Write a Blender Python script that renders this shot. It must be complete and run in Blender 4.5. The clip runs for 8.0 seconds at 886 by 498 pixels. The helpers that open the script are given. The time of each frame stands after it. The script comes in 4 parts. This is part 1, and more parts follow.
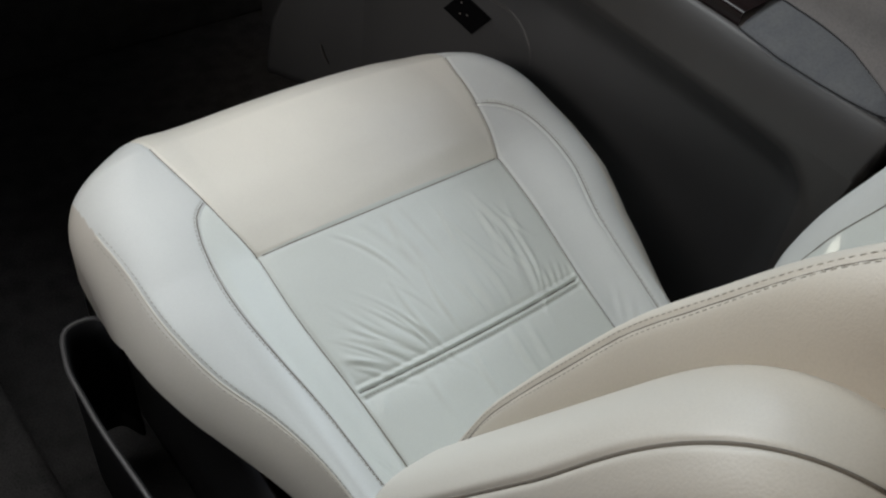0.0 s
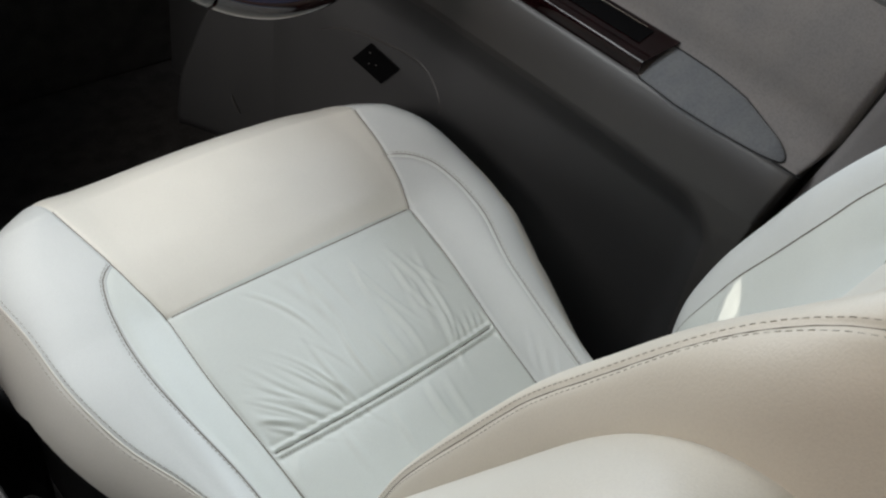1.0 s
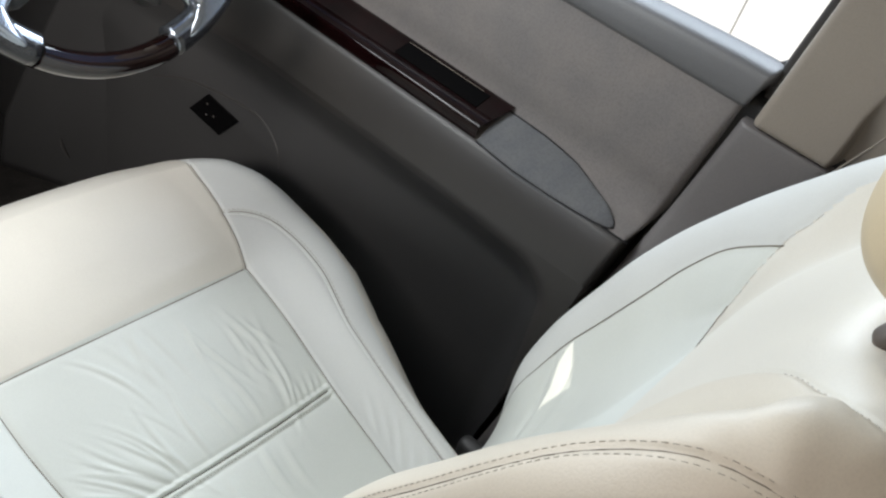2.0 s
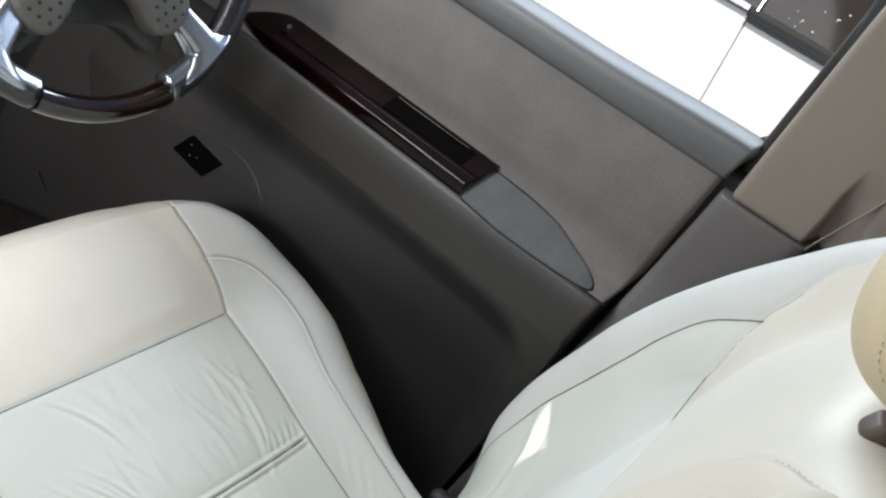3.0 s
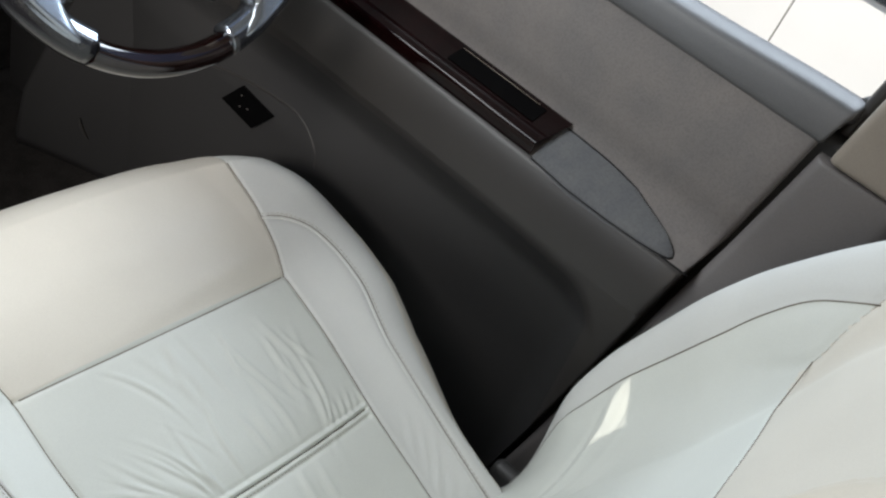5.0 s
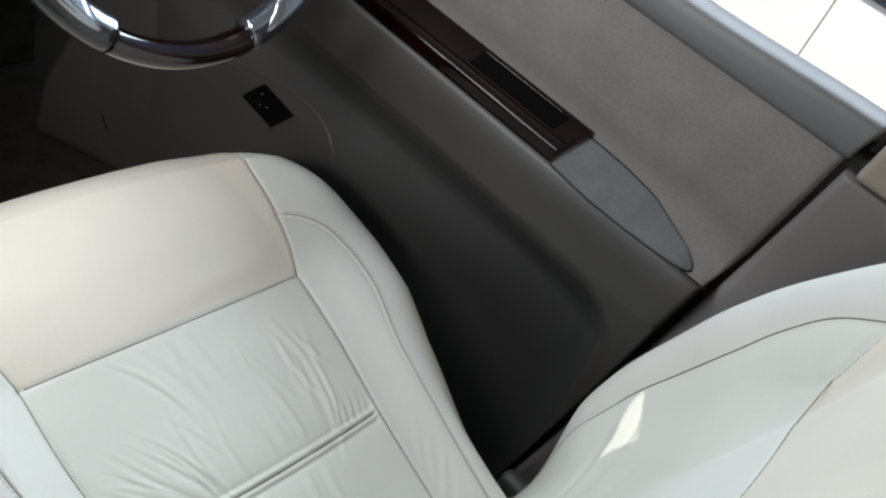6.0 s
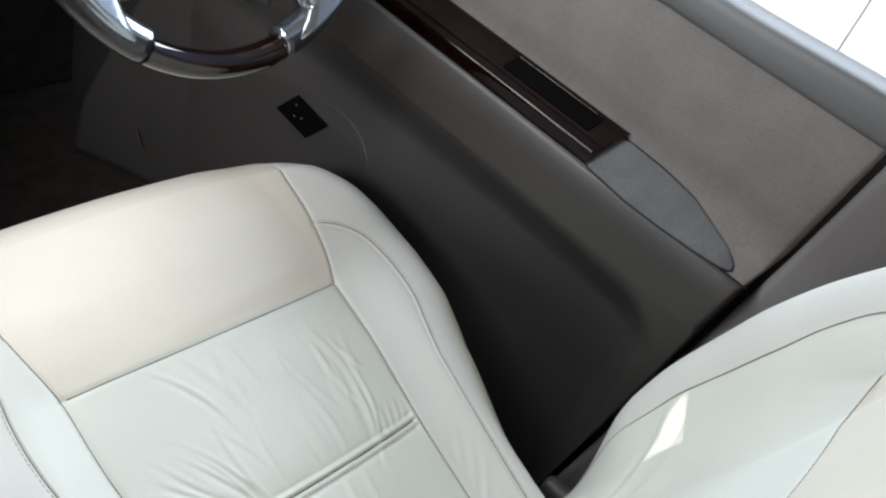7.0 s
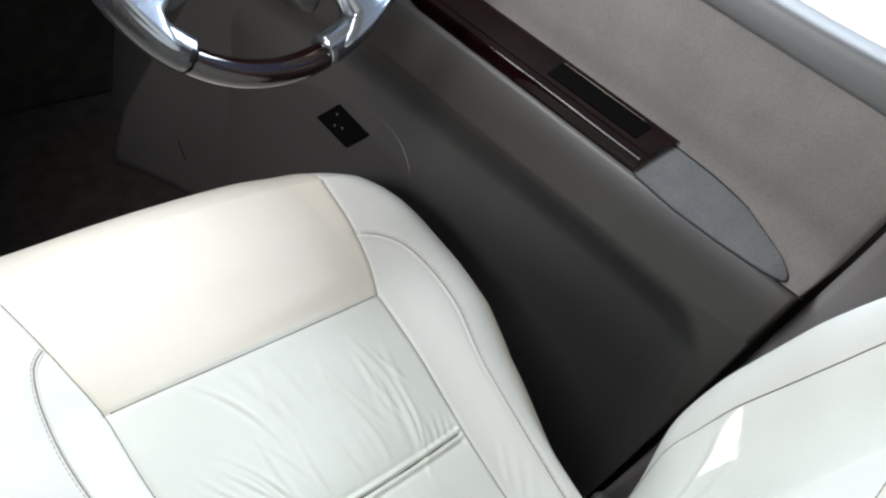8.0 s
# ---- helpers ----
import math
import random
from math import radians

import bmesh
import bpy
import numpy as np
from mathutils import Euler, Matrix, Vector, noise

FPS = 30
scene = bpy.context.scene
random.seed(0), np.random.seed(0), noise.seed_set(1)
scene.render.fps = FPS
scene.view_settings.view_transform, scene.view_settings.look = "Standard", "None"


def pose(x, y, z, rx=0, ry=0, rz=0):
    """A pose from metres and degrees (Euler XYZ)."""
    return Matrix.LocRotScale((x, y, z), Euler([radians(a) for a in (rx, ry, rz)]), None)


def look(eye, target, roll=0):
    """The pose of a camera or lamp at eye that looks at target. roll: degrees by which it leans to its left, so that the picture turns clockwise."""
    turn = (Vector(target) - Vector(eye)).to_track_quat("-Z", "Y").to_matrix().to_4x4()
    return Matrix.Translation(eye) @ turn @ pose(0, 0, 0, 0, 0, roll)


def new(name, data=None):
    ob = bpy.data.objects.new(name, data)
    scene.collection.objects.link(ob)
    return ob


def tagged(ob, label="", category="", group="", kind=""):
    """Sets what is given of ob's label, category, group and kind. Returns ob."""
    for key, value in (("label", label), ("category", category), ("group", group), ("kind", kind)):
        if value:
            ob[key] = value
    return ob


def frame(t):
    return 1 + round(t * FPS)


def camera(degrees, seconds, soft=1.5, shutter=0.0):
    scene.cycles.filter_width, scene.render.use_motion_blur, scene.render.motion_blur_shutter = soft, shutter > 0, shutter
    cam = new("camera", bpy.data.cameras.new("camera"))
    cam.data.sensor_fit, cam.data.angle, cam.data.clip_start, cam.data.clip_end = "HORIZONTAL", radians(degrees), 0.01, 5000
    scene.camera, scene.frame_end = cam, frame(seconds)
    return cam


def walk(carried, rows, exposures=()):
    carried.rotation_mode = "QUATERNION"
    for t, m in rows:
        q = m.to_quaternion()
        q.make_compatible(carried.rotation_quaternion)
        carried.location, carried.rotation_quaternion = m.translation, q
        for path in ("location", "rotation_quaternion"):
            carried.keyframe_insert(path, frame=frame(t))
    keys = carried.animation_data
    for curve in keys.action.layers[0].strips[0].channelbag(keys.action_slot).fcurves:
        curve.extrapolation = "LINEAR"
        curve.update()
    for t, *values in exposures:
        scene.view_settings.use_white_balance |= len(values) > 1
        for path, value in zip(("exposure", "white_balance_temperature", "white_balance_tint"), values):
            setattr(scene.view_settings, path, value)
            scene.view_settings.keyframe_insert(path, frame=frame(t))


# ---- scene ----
cam = camera(47.5, 8.0, soft=2.3)
PATH = [
    (0, (-0.514, -0.598, 1.054), (0.511, 0.416, -0.333), 10.3),
    (0.5, (-0.516, -0.589, 1.061), (0.586, 0.383, -0.296), 11.4),
    (1, (-0.499, -0.597, 1.072), (0.661, 0.361, -0.245), 11.9),
    (1.5, (-0.489, -0.597, 1.076), (0.711, 0.332, -0.227), 12.5),
    (2, (-0.479, -0.581, 1.099), (0.908, 0.194, -0.116), 18.5),
    (2.2, (-0.484, -0.579, 1.105), (0.98, 0.161, -0.039), 20.3),
    (3.3, (-0.506, -0.553, 1.117), (0.957, 0.216, -0.009), 23.3),
    (3.5, (-0.511, -0.555, 1.113), (0.973, 0.227, 0.025), 23.9),
    (4, (-0.505, -0.533, 1.107), (0.973, 0.196, -0.026), 23.5),
    (4.5, (-0.485, -0.513, 1.092), (0.954, 0.151, -0.128), 23.8),
    (5, (-0.48, -0.488, 1.087), (0.915, 0.229, -0.154), 22.8),
    (5.2, (-0.462, -0.482, 1.107), (0.919, 0.288, -0.117), 22.4),
    (6.5, (-0.477, -0.493, 1.058), (0.906, 0.25, -0.181), 24.5),
    (7, (-0.473, -0.493, 1.064), (0.869, 0.329, -0.17), 21.1),
    (7.5, (-0.468, -0.484, 1.056), (0.851, 0.31, -0.221), 20.6),
    (8, (-0.469, -0.477, 1.051), (0.833, 0.4, -0.187), 19.4),
]
EXPOSURE = [(0, -0.50), (0.5, -0.37), (1, -0.28), (1.5, -0.20), (2, 0.08), (2.2, 0.26), (3.5, -0.11), (4, -0.15), (4.5, -0.23), (5, -0.18), (6.5, -0.04), (7, 0.09), (7.5, 0.24), (8, 0.42)]
walk(cam, [(t, look(eye, target, roll)) for t, eye, target, roll in PATH], EXPOSURE)

# ---- world and large lights ----
world = bpy.data.worlds.new("sky")
world.use_nodes = True
scene.world = world
wn = world.node_tree.nodes
sky = wn.new("ShaderNodeTexSky")
sky.sky_type, sky.sun_disc = "NISHITA", False
SUN_ELEV, SUN_ROT = radians(56), radians(-115)
sky.sun_elevation, sky.sun_rotation = SUN_ELEV, SUN_ROT
world.node_tree.links.new(sky.outputs["Color"], wn["Background"].inputs["Color"])
wn["Background"].inputs["Strength"].default_value = 0.15


def lamp(name, kind, m, energy, colour, **more):
    data = bpy.data.lights.new(name, kind)
    data.energy, data.color = energy, colour
    if kind == "AREA":
        data.shape, data.size, data.size_y = "RECTANGLE", more["size"][0], more["size"][1]
    else:
        data.angle = more["angle"]
    ob = new(name, data)
    ob.matrix_world = m
    return ob


# the sun stands high on the passenger side and falls on the neighbouring car
sun_way = Vector((math.sin(SUN_ROT) * math.cos(SUN_ELEV), math.cos(SUN_ROT) * math.cos(SUN_ELEV), math.sin(SUN_ELEV)))
lamp("sun", "SUN", look(sun_way * 10, (0, 0, 0)), 5.0, (1.0, 0.94, 0.84), angle=radians(0.15))
# area lamps for skylight through the windscreen
lamp("windscreen_light", "AREA", look((-0.31, 0.46, 1.335), (-0.21, 0.09, 0.35)), 15.4, (0.95, 0.98, 0.97), size=(1.0, 0.5))
lamp("windscreen_driver_light", "AREA", look((0.12, 0.46, 1.33), (0.10, 0.25, 0.5)), 2.6, (0.95, 0.98, 1.0), size=(0.66, 0.20))
# unseen fill added on the passenger side, narrowed onto footwell and door front
lamp("footwell_fill", "AREA", look((-1.13, -0.10, 1.14), (0.32, 0.38, 0.34)), 1.0, (1.0, 0.95, 0.90), size=(0.34, 0.30)).data.spread = radians(33)
# unseen warm fill added to tint the near bolster's side
lamp("warm_rear_fill", "AREA", look((-1.13, -0.58, 1.24), (-0.10, -0.64, 0.82)), 0.55, (1.0, 0.82, 0.66), size=(0.5, 0.35)).data.spread = radians(60)
# fill added outside the driver's window to brighten the sill top
lamp("sill_fill", "AREA", look((0.78, 0.10, 1.04), (0.44, 0.08, 0.74)), 9.0, (0.80, 0.90, 1.0), size=(1.1, 0.15))


# ---- materials ----
def material(name, colour, rough=0.5, metal=0.0, vary=0.12, scale=6.0, grain=0.0, grain_scale=400.0, bump=0.0, coat=0.0, spec=0.5, tint=None, sheen=0.0):
    """A surface with broad stains, fine grain and relief, in object metres."""
    m = bpy.data.materials.new(name)
    m.use_nodes = True
    nt = m.node_tree
    n, link = nt.nodes, nt.links.new
    p = n["Principled BSDF"]
    p.inputs["Roughness"].default_value, p.inputs["Metallic"].default_value = rough, metal
    p.inputs["Coat Weight"].default_value = coat
    p.inputs["Coat Roughness"].default_value = 0.04
    p.inputs["Specular IOR Level"].default_value = spec
    p.inputs["Sheen Weight"].default_value = sheen
    co = n.new("ShaderNodeTexCoord")
    big = n.new("ShaderNodeTexNoise")
    big.inputs["Scale"].default_value, big.inputs["Detail"].default_value = scale, 5.0
    link(co.outputs["Object"], big.inputs["Vector"])
    small = n.new("ShaderNodeTexNoise")
    small.inputs["Scale"].default_value, small.inputs["Detail"].default_value = grain_scale, 3.0
    link(co.outputs["Object"], small.inputs["Vector"])
    c = Vector(colour)
    other = Vector(tint) if tint else c * (1 - vary)
    ramp = n.new("ShaderNodeValToRGB")
    ramp.color_ramp.elements[0].position, ramp.color_ramp.elements[1].position = 0.35, 0.68
    ramp.color_ramp.elements[0].color, ramp.color_ramp.elements[1].color = (*other, 1), (*c, 1)
    link(big.outputs["Fac"], ramp.inputs["Fac"])
    mix = n.new("ShaderNodeMix")
    mix.data_type, mix.blend_type = "RGBA", "MULTIPLY"
    mix.inputs["Factor"].default_value = grain
    link(ramp.outputs["Color"], mix.inputs["A"])
    spot = n.new("ShaderNodeValToRGB")
    spot.color_ramp.elements[0].position, spot.color_ramp.elements[1].position = 0.3, 0.6
    link(small.outputs["Fac"], spot.inputs["Fac"])
    link(spot.outputs["Color"], mix.inputs["B"])
    link(mix.outputs["Result"], p.inputs["Base Color"])
    wear = n.new("ShaderNodeMapRange")
    wear.inputs["To Min"].default_value, wear.inputs["To Max"].default_value = rough * 0.85, min(1, rough * 1.15)
    link(big.outputs["Fac"], wear.inputs["Value"])
    link(wear.outputs["Result"], p.inputs["Roughness"])
    if bump:
        b = n.new("ShaderNodeBump")
        b.inputs["Strength"].default_value, b.inputs["Distance"].default_value = bump, 0.0006
        link(small.outputs["Fac"], b.inputs["Height"])
        link(b.outputs["Normal"], p.inputs["Normal"])
    return m


LEATHER = material("cream_leather", (0.66, 0.63, 0.56), 0.42, vary=0.07, scale=7, grain=0.05, grain_scale=900, bump=0.25)
# seat leather with the bluish skylight on the bolsters put into its colour
BOLSTER = material("skylit_cool_leather", (0.595, 0.605, 0.585), 0.42, vary=0.07, scale=7, grain=0.05, grain_scale=900, bump=0.25)
INSERT = material("cool_cream_leather", (0.620, 0.640, 0.600), 0.42, vary=0.07, scale=7, grain=0.05, grain_scale=900, bump=0.25)
# seat leather with the warm light on the inboard back put into its colour
PEACH = material("warm_lit_leather", (0.645, 0.595, 0.507), 0.45, vary=0.07, scale=7, grain=0.05, grain_scale=900, bump=0.25)
# seat leather darkened: shade on the inboard cushion side put into the colour
SHADED = material("shaded_beige_leather", (0.48, 0.445, 0.393), 0.5, vary=0.1, scale=9, grain=0.06, grain_scale=900, bump=0.25)
TAN = material("tan_leather", (0.62, 0.52, 0.36), 0.45, vary=0.08, scale=9, grain=0.05, grain_scale=900, bump=0.25)
COLLAR = material("brown_collar_plastic", (0.10, 0.082, 0.07), 0.45, grain=0.1)
THREAD = material("beige_thread", (0.36, 0.325, 0.27), 0.8, grain=0.3)
SEAM = material("dark_seam_joint", (0.19, 0.17, 0.14), 0.85)
PLASTIC = material("taupe_plastic", (0.042, 0.0392, 0.0375), 0.45, vary=0.1, grain=0.1, grain_scale=700, bump=0.35)
# taupe plastic darkened to carry the shade low in the door
PLASTIC_LOW = material("shaded_taupe_plastic", (0.0330, 0.0326, 0.0332), 0.55, vary=0.12, grain=0.1, grain_scale=700, bump=0.4)
PILLAR = material("beige_pillar_plastic", (0.270, 0.236, 0.198), 0.5, vary=0.08, grain=0.08, bump=0.3, grain_scale=700)
PILLAR_LOW = material("grey_pillar_plastic", (0.125, 0.116, 0.114), 0.5, vary=0.1, grain=0.1, bump=0.35, grain_scale=700)
SILL = material("grey_sill_plastic", (0.108, 0.108, 0.111), 0.48, vary=0.1, grain=0.12, grain_scale=700, bump=0.3, spec=0.6)
SUEDE = material("taupe_suede", (0.170, 0.154, 0.146), 0.95, scale=24, grain=0.16, grain_scale=420, bump=0.3, sheen=0.3, tint=(0.146, 0.135, 0.131))
PAD = material("blue_grey_suede", (0.113, 0.115, 0.119), 0.9, scale=44, grain=0.16, grain_scale=340, bump=0.3, sheen=0.15, tint=(0.090, 0.093, 0.101))
WOOD = material("dark_lacquered_wood", (0.010, 0.0030, 0.0032), 0.07, vary=0.6, scale=14, grain=0.4, grain_scale=60, coat=0.5, spec=0.04)
WHEEL_WOOD = material("polished_wheel_wood", (0.014, 0.0045, 0.004), 0.10, vary=0.6, scale=14, grain=0.4, grain_scale=60, coat=1.0, spec=0.3)
GLOSS = material("gloss_black_plastic", (0.003, 0.003, 0.0032), 0.10, spec=0.04)
BLACK = material("black_plastic", (0.013, 0.013, 0.014), 0.5, grain=0.1, spec=0.25)
CARPET = material("black_carpet", (0.060, 0.056, 0.054), 0.95, spec=0.0, vary=0.3, scale=30, grain=0.5, grain_scale=500, bump=1.0)
RIM = material("satin_silver_spoke", (0.42, 0.46, 0.52), 0.22, metal=0.9, coat=0.3, grain=0.05)
RIM_DARK = material("dark_leather_rim", (0.018, 0.018, 0.021), 0.26, grain=0.15, bump=0.1, coat=0.2)
HUB = material("grey_hub_plastic", (0.085, 0.081, 0.077), 0.5, grain=0.1, bump=0.3)
WHITE = material("white_car_paint", (0.87, 0.87, 0.86), 0.35, vary=0.03, coat=0.3)
CHROME = material("chrome", (0.75, 0.76, 0.78), 0.12, metal=1.0, vary=0.05)
RUBBER = material("black_rubber", (0.015, 0.015, 0.015), 0.6, grain=0.2)
TINT = material("dark_tinted_glass", (0.034, 0.029, 0.027), 0.06, vary=0.15, spec=0.12)
# the pale reflection is put into the glass's base colour
PALE_GLASS = material("painted_reflection_glass", (0.20, 0.21, 0.17), 0.06, vary=0.4, scale=2.5, spec=0.2)
DROP = material("water_drop", (0.75, 0.76, 0.76), 0.1)
ASPHALT = material("asphalt", (0.06, 0.058, 0.055), 0.9, vary=0.3, scale=3, grain=0.5, grain_scale=90, bump=1.0)
LINER = material("beige_headliner", (0.50, 0.46, 0.40), 0.95, grain=0.2, bump=0.5)
METAL = material("grey_metal_post", (0.25, 0.25, 0.26), 0.3, metal=1.0)

# ---- mesh helpers ----
def finish(me, mat, smooth=True):
    me.materials.append(mat)
    if smooth:
        me.shade_smooth()
    return me


def link_mesh(name, me, parent=None, label=""):
    ob = new(name, me)
    if parent:
        ob.parent = parent
    if label:
        tagged(ob, label)
    return ob


def part(name, bm, mat, parent, label="", smooth=True):
    me = bpy.data.meshes.new(name)
    bmesh.ops.recalc_face_normals(bm, faces=bm.faces)
    bm.to_mesh(me)
    bm.free()
    return link_mesh(name, finish(me, mat, smooth), parent, label)


def thing(name, at, label, category, group="", kind=""):
    ob = new(name)
    ob.location = at
    ob.empty_display_size = 0.05
    bpy.context.view_layer.update()
    return tagged(ob, label, category, group, kind)


def rel(ob, p):
    """World place to the place within a thing at ob's location."""
    return Vector(p) - ob.location


def box(lo, hi, bevel=0.004, segs=3, bm=None):
    own = bmesh.new()
    bmesh.ops.create_cube(own, size=1)
    for v in own.verts:
        v.co = Vector([(a + b) / 2 + c * (b - a) for a, b, c in zip(lo, hi, v.co)])
    if bevel:
        bmesh.ops.bevel(own, geom=own.edges[:], offset=bevel, segments=segs, profile=0.5, affect="EDGES")
    return own


def add(bm, other, m=None):
    me = bpy.data.meshes.new("tmp")
    other.to_mesh(me)
    other.free()
    if m is not None:
        me.transform(m)
    bm.from_mesh(me)
    bpy.data.meshes.remove(me)
    return bm


def tube(points, radius, sides=10, closed=False, flat=1.0, caps=True):
    """A tube along points; radius a number or one for each point."""
    pts = [Vector(p) for p in points]
    bm = bmesh.new()
    rings = []
    n = len(pts)
    up = None
    for i, p in enumerate(pts):
        a, b = pts[(i - 1) % n] if closed or i else p, pts[(i + 1) % n] if closed or i < n - 1 else p
        d = (b - a).normalized()
        if up is None:
            up = d.orthogonal().normalized()
        up = (up - d * up.dot(d)).normalized()
        side = d.cross(up)
        r = radius[i] if isinstance(radius, (list, tuple)) else radius
        rings.append([bm.verts.new(p + r * (math.cos(k) * up + flat * math.sin(k) * side)) for k in (2 * math.pi * j / sides for j in range(sides))])
    for i in range(n if closed else n - 1):
        a, b = rings[i], rings[(i + 1) % n]
        for j in range(sides):
            bm.faces.new((a[j], a[(j + 1) % sides], b[(j + 1) % sides], b[j]))
    if caps and not closed:
        bm.faces.new(rings[0][::-1])
        bm.faces.new(rings[-1])
    return bm


def spline(pts, n):
    """n points of a smooth curve through pts (any dimension)."""
    p = np.array(pts, float)
    t = np.r_[0, np.cumsum(np.linalg.norm(np.diff(p, axis=0), axis=1))]
    s = np.linspace(0, t[-1], n)
    m = np.gradient(p, t, axis=0)
    i = np.clip(np.searchsorted(t, s, side="right") - 1, 0, len(t) - 2)
    h = (t[i + 1] - t[i])[:, None]
    u = ((s - t[i]) / (t[i + 1] - t[i]))[:, None]
    return (2 * u**3 - 3 * u**2 + 1) * p[i] + (u**3 - 2 * u**2 + u) * h * m[i] + (3 * u**2 - 2 * u**3) * p[i + 1] + (u**3 - u**2) * h * m[i + 1]


def sheet(name, P, mat, parent, label="", keep=None, flip=False):
    """A smooth skin through the grid of places P[i, j]."""
    ni, nj = P.shape[:2]
    idx = np.arange(ni * nj).reshape(ni, nj)
    f = np.stack([idx[:-1, :-1], idx[1:, :-1], idx[1:, 1:], idx[:-1, 1:]], -1)
    if flip:
        f = f[..., ::-1]
    f = f[keep] if keep is not None else f.reshape(-1, 4)
    used, inv = np.unique(f, return_inverse=True)
    me = bpy.data.meshes.new(name)
    me.from_pydata(P.reshape(-1, 3)[used].tolist(), [], inv.reshape(-1, 4).tolist())
    return link_mesh(name, finish(me, mat), parent, label)


def grid_normals(P):
    a, b = np.gradient(P, axis=0), np.gradient(P, axis=1)
    n = np.cross(a, b)
    return n / np.maximum(np.linalg.norm(n, axis=-1, keepdims=True), 1e-12)


def panels(P, region, names, mats, parent, flip=False):
    """Cuts the skin P into panels by the number of each cell; shading runs on across the cuts."""
    N = grid_normals(P) * (-1 if flip else 1)
    ni, nj = P.shape[:2]
    idx = np.arange(ni * nj).reshape(ni, nj)
    f = np.stack([idx[:-1, :-1], idx[1:, :-1], idx[1:, 1:], idx[:-1, 1:]], -1)
    if flip:
        f = f[..., ::-1]
    made = {}
    for k, name in names.items():
        g = f[region == k]
        if not len(g):
            continue
        used, inv = np.unique(g, return_inverse=True)
        me = bpy.data.meshes.new(name)
        me.from_pydata(P.reshape(-1, 3)[used].tolist(), [], inv.reshape(-1, 4).tolist())
        finish(me, mats.get(k, mats[None]))
        me.normals_split_custom_set_from_vertices(N.reshape(-1, 3)[used].tolist())
        made[k] = link_mesh(name, me, parent)
    return made


def near_line(A, B, line):
    """Distance of each (A, B) from a polyline, and how far along it the nearest place is."""
    best, along, run = np.full(A.shape, 9.0), np.zeros(A.shape), 0.0
    for (x0, y0), (x1, y1) in zip(line[:-1], line[1:]):
        dx, dy = x1 - x0, y1 - y0
        L = math.hypot(dx, dy)
        k = np.clip(((A - x0) * dx + (B - y0) * dy) / (L * L), 0, 1)
        d = np.hypot(A - x0 - k * dx, B - y0 - k * dy)
        along = np.where(d < best, run + k * L, along)
        best = np.minimum(best, d)
        run += L
    return best, along


def sampler(P, N, a0, b0, d):
    """Gives places and normals on a finished skin whose grid starts at (a0, b0) with the pitch d."""
    def on(pts, lift=0.0):
        out = []
        for a, b in pts:
            i, j = (a - a0) / d, (b - b0) / d
            i0, j0 = min(max(int(i), 0), P.shape[0] - 2), min(max(int(j), 0), P.shape[1] - 2)
            u, v = i - i0, j - j0
            mix = lambda G: (1 - u) * (1 - v) * G[i0, j0] + u * (1 - v) * G[i0 + 1, j0] + (1 - u) * v * G[i0, j0 + 1] + u * v * G[i0 + 1, j0 + 1]
            n = mix(N)
            n = n / np.linalg.norm(n)
            out.append(((mix(P) + n * lift).tolist(), n.tolist()))
        return out
    return on


def step(x, a, b):
    k = np.clip((x - a) / (b - a), 0, 1)
    return k * k * (3 - 2 * k)


def rolled(A, B, half, lo, hi, R, Rc, flare=0.0):
    """Unrolled places (A across, B along) folded over the edge of a core |a| < half, lo < b < hi:
    gives the place across and along, the drop below the top and the way run past the edge."""
    # the core has corners of radius Rc
    ca, cb = np.clip(A, -half + Rc, half - Rc), np.clip(B, lo, hi - Rc)
    da, db = A - ca, B - cb
    r = np.hypot(da, db)
    e = np.maximum(r - Rc, 0)
    na, nb = da / np.maximum(r, 1e-9), db / np.maximum(r, 1e-9)
    arc = e / R
    lat = np.where(arc < math.pi / 2, R * np.sin(arc), R + flare * (e - R * math.pi / 2))
    drop = np.where(arc < math.pi / 2, R * (1 - np.cos(arc)), R + (e - R * math.pi / 2))
    keep = np.minimum(r, Rc)
    return ca + na * (keep + lat), cb + nb * (keep + lat), drop, e


def stitches(name, line, length, gap, radius, parent, lift=0.0006):
    """Short raised threads along a line of (place, normal)."""
    bm = bmesh.new()
    pts = [Vector(p) for p, _ in line]
    nor = [Vector(q) for _, q in line]
    run = [0.0]
    for a, b in zip(pts[:-1], pts[1:]):
        run.append(run[-1] + (b - a).length)
    s = 0.0
    while s + length < run[-1]:
        ends = []
        for q in (s, s + length / 2, s + length):
            i = max(0, min(len(run) - 2, int(np.searchsorted(run, q)) - 1))
            k = (q - run[i]) / max(run[i + 1] - run[i], 1e-9)
            ends.append(pts[i].lerp(pts[i + 1], k) + nor[i].lerp(nor[i + 1], k).normalized() * (lift if q == s + length / 2 else 0.0))
        add(bm, tube(ends, radius, 5))
        s += length + gap
    return part(name, bm, THREAD, parent)


# ---- the driver's seat ----
seat = thing("driver_seat", (0, -0.1, 0.0), "cream leather driver seat with wrinkled cushion and beige stitching", "car seat")
S = np.array(seat.location)


def crease(x, y, cx, cy, deg, L, w, a, bend=0.0):
    u = (x - cx) * math.cos(math.radians(deg)) + (y - cy) * math.sin(math.radians(deg))
    v = -(x - cx) * math.sin(math.radians(deg)) + (y - cy) * math.cos(math.radians(deg)) + bend * u * u
    return a * np.exp(-(u / L) ** 2) * (np.exp(-(v / w) ** 2) - 0.6 * np.exp(-((v - 1.7 * w) / w) ** 2))


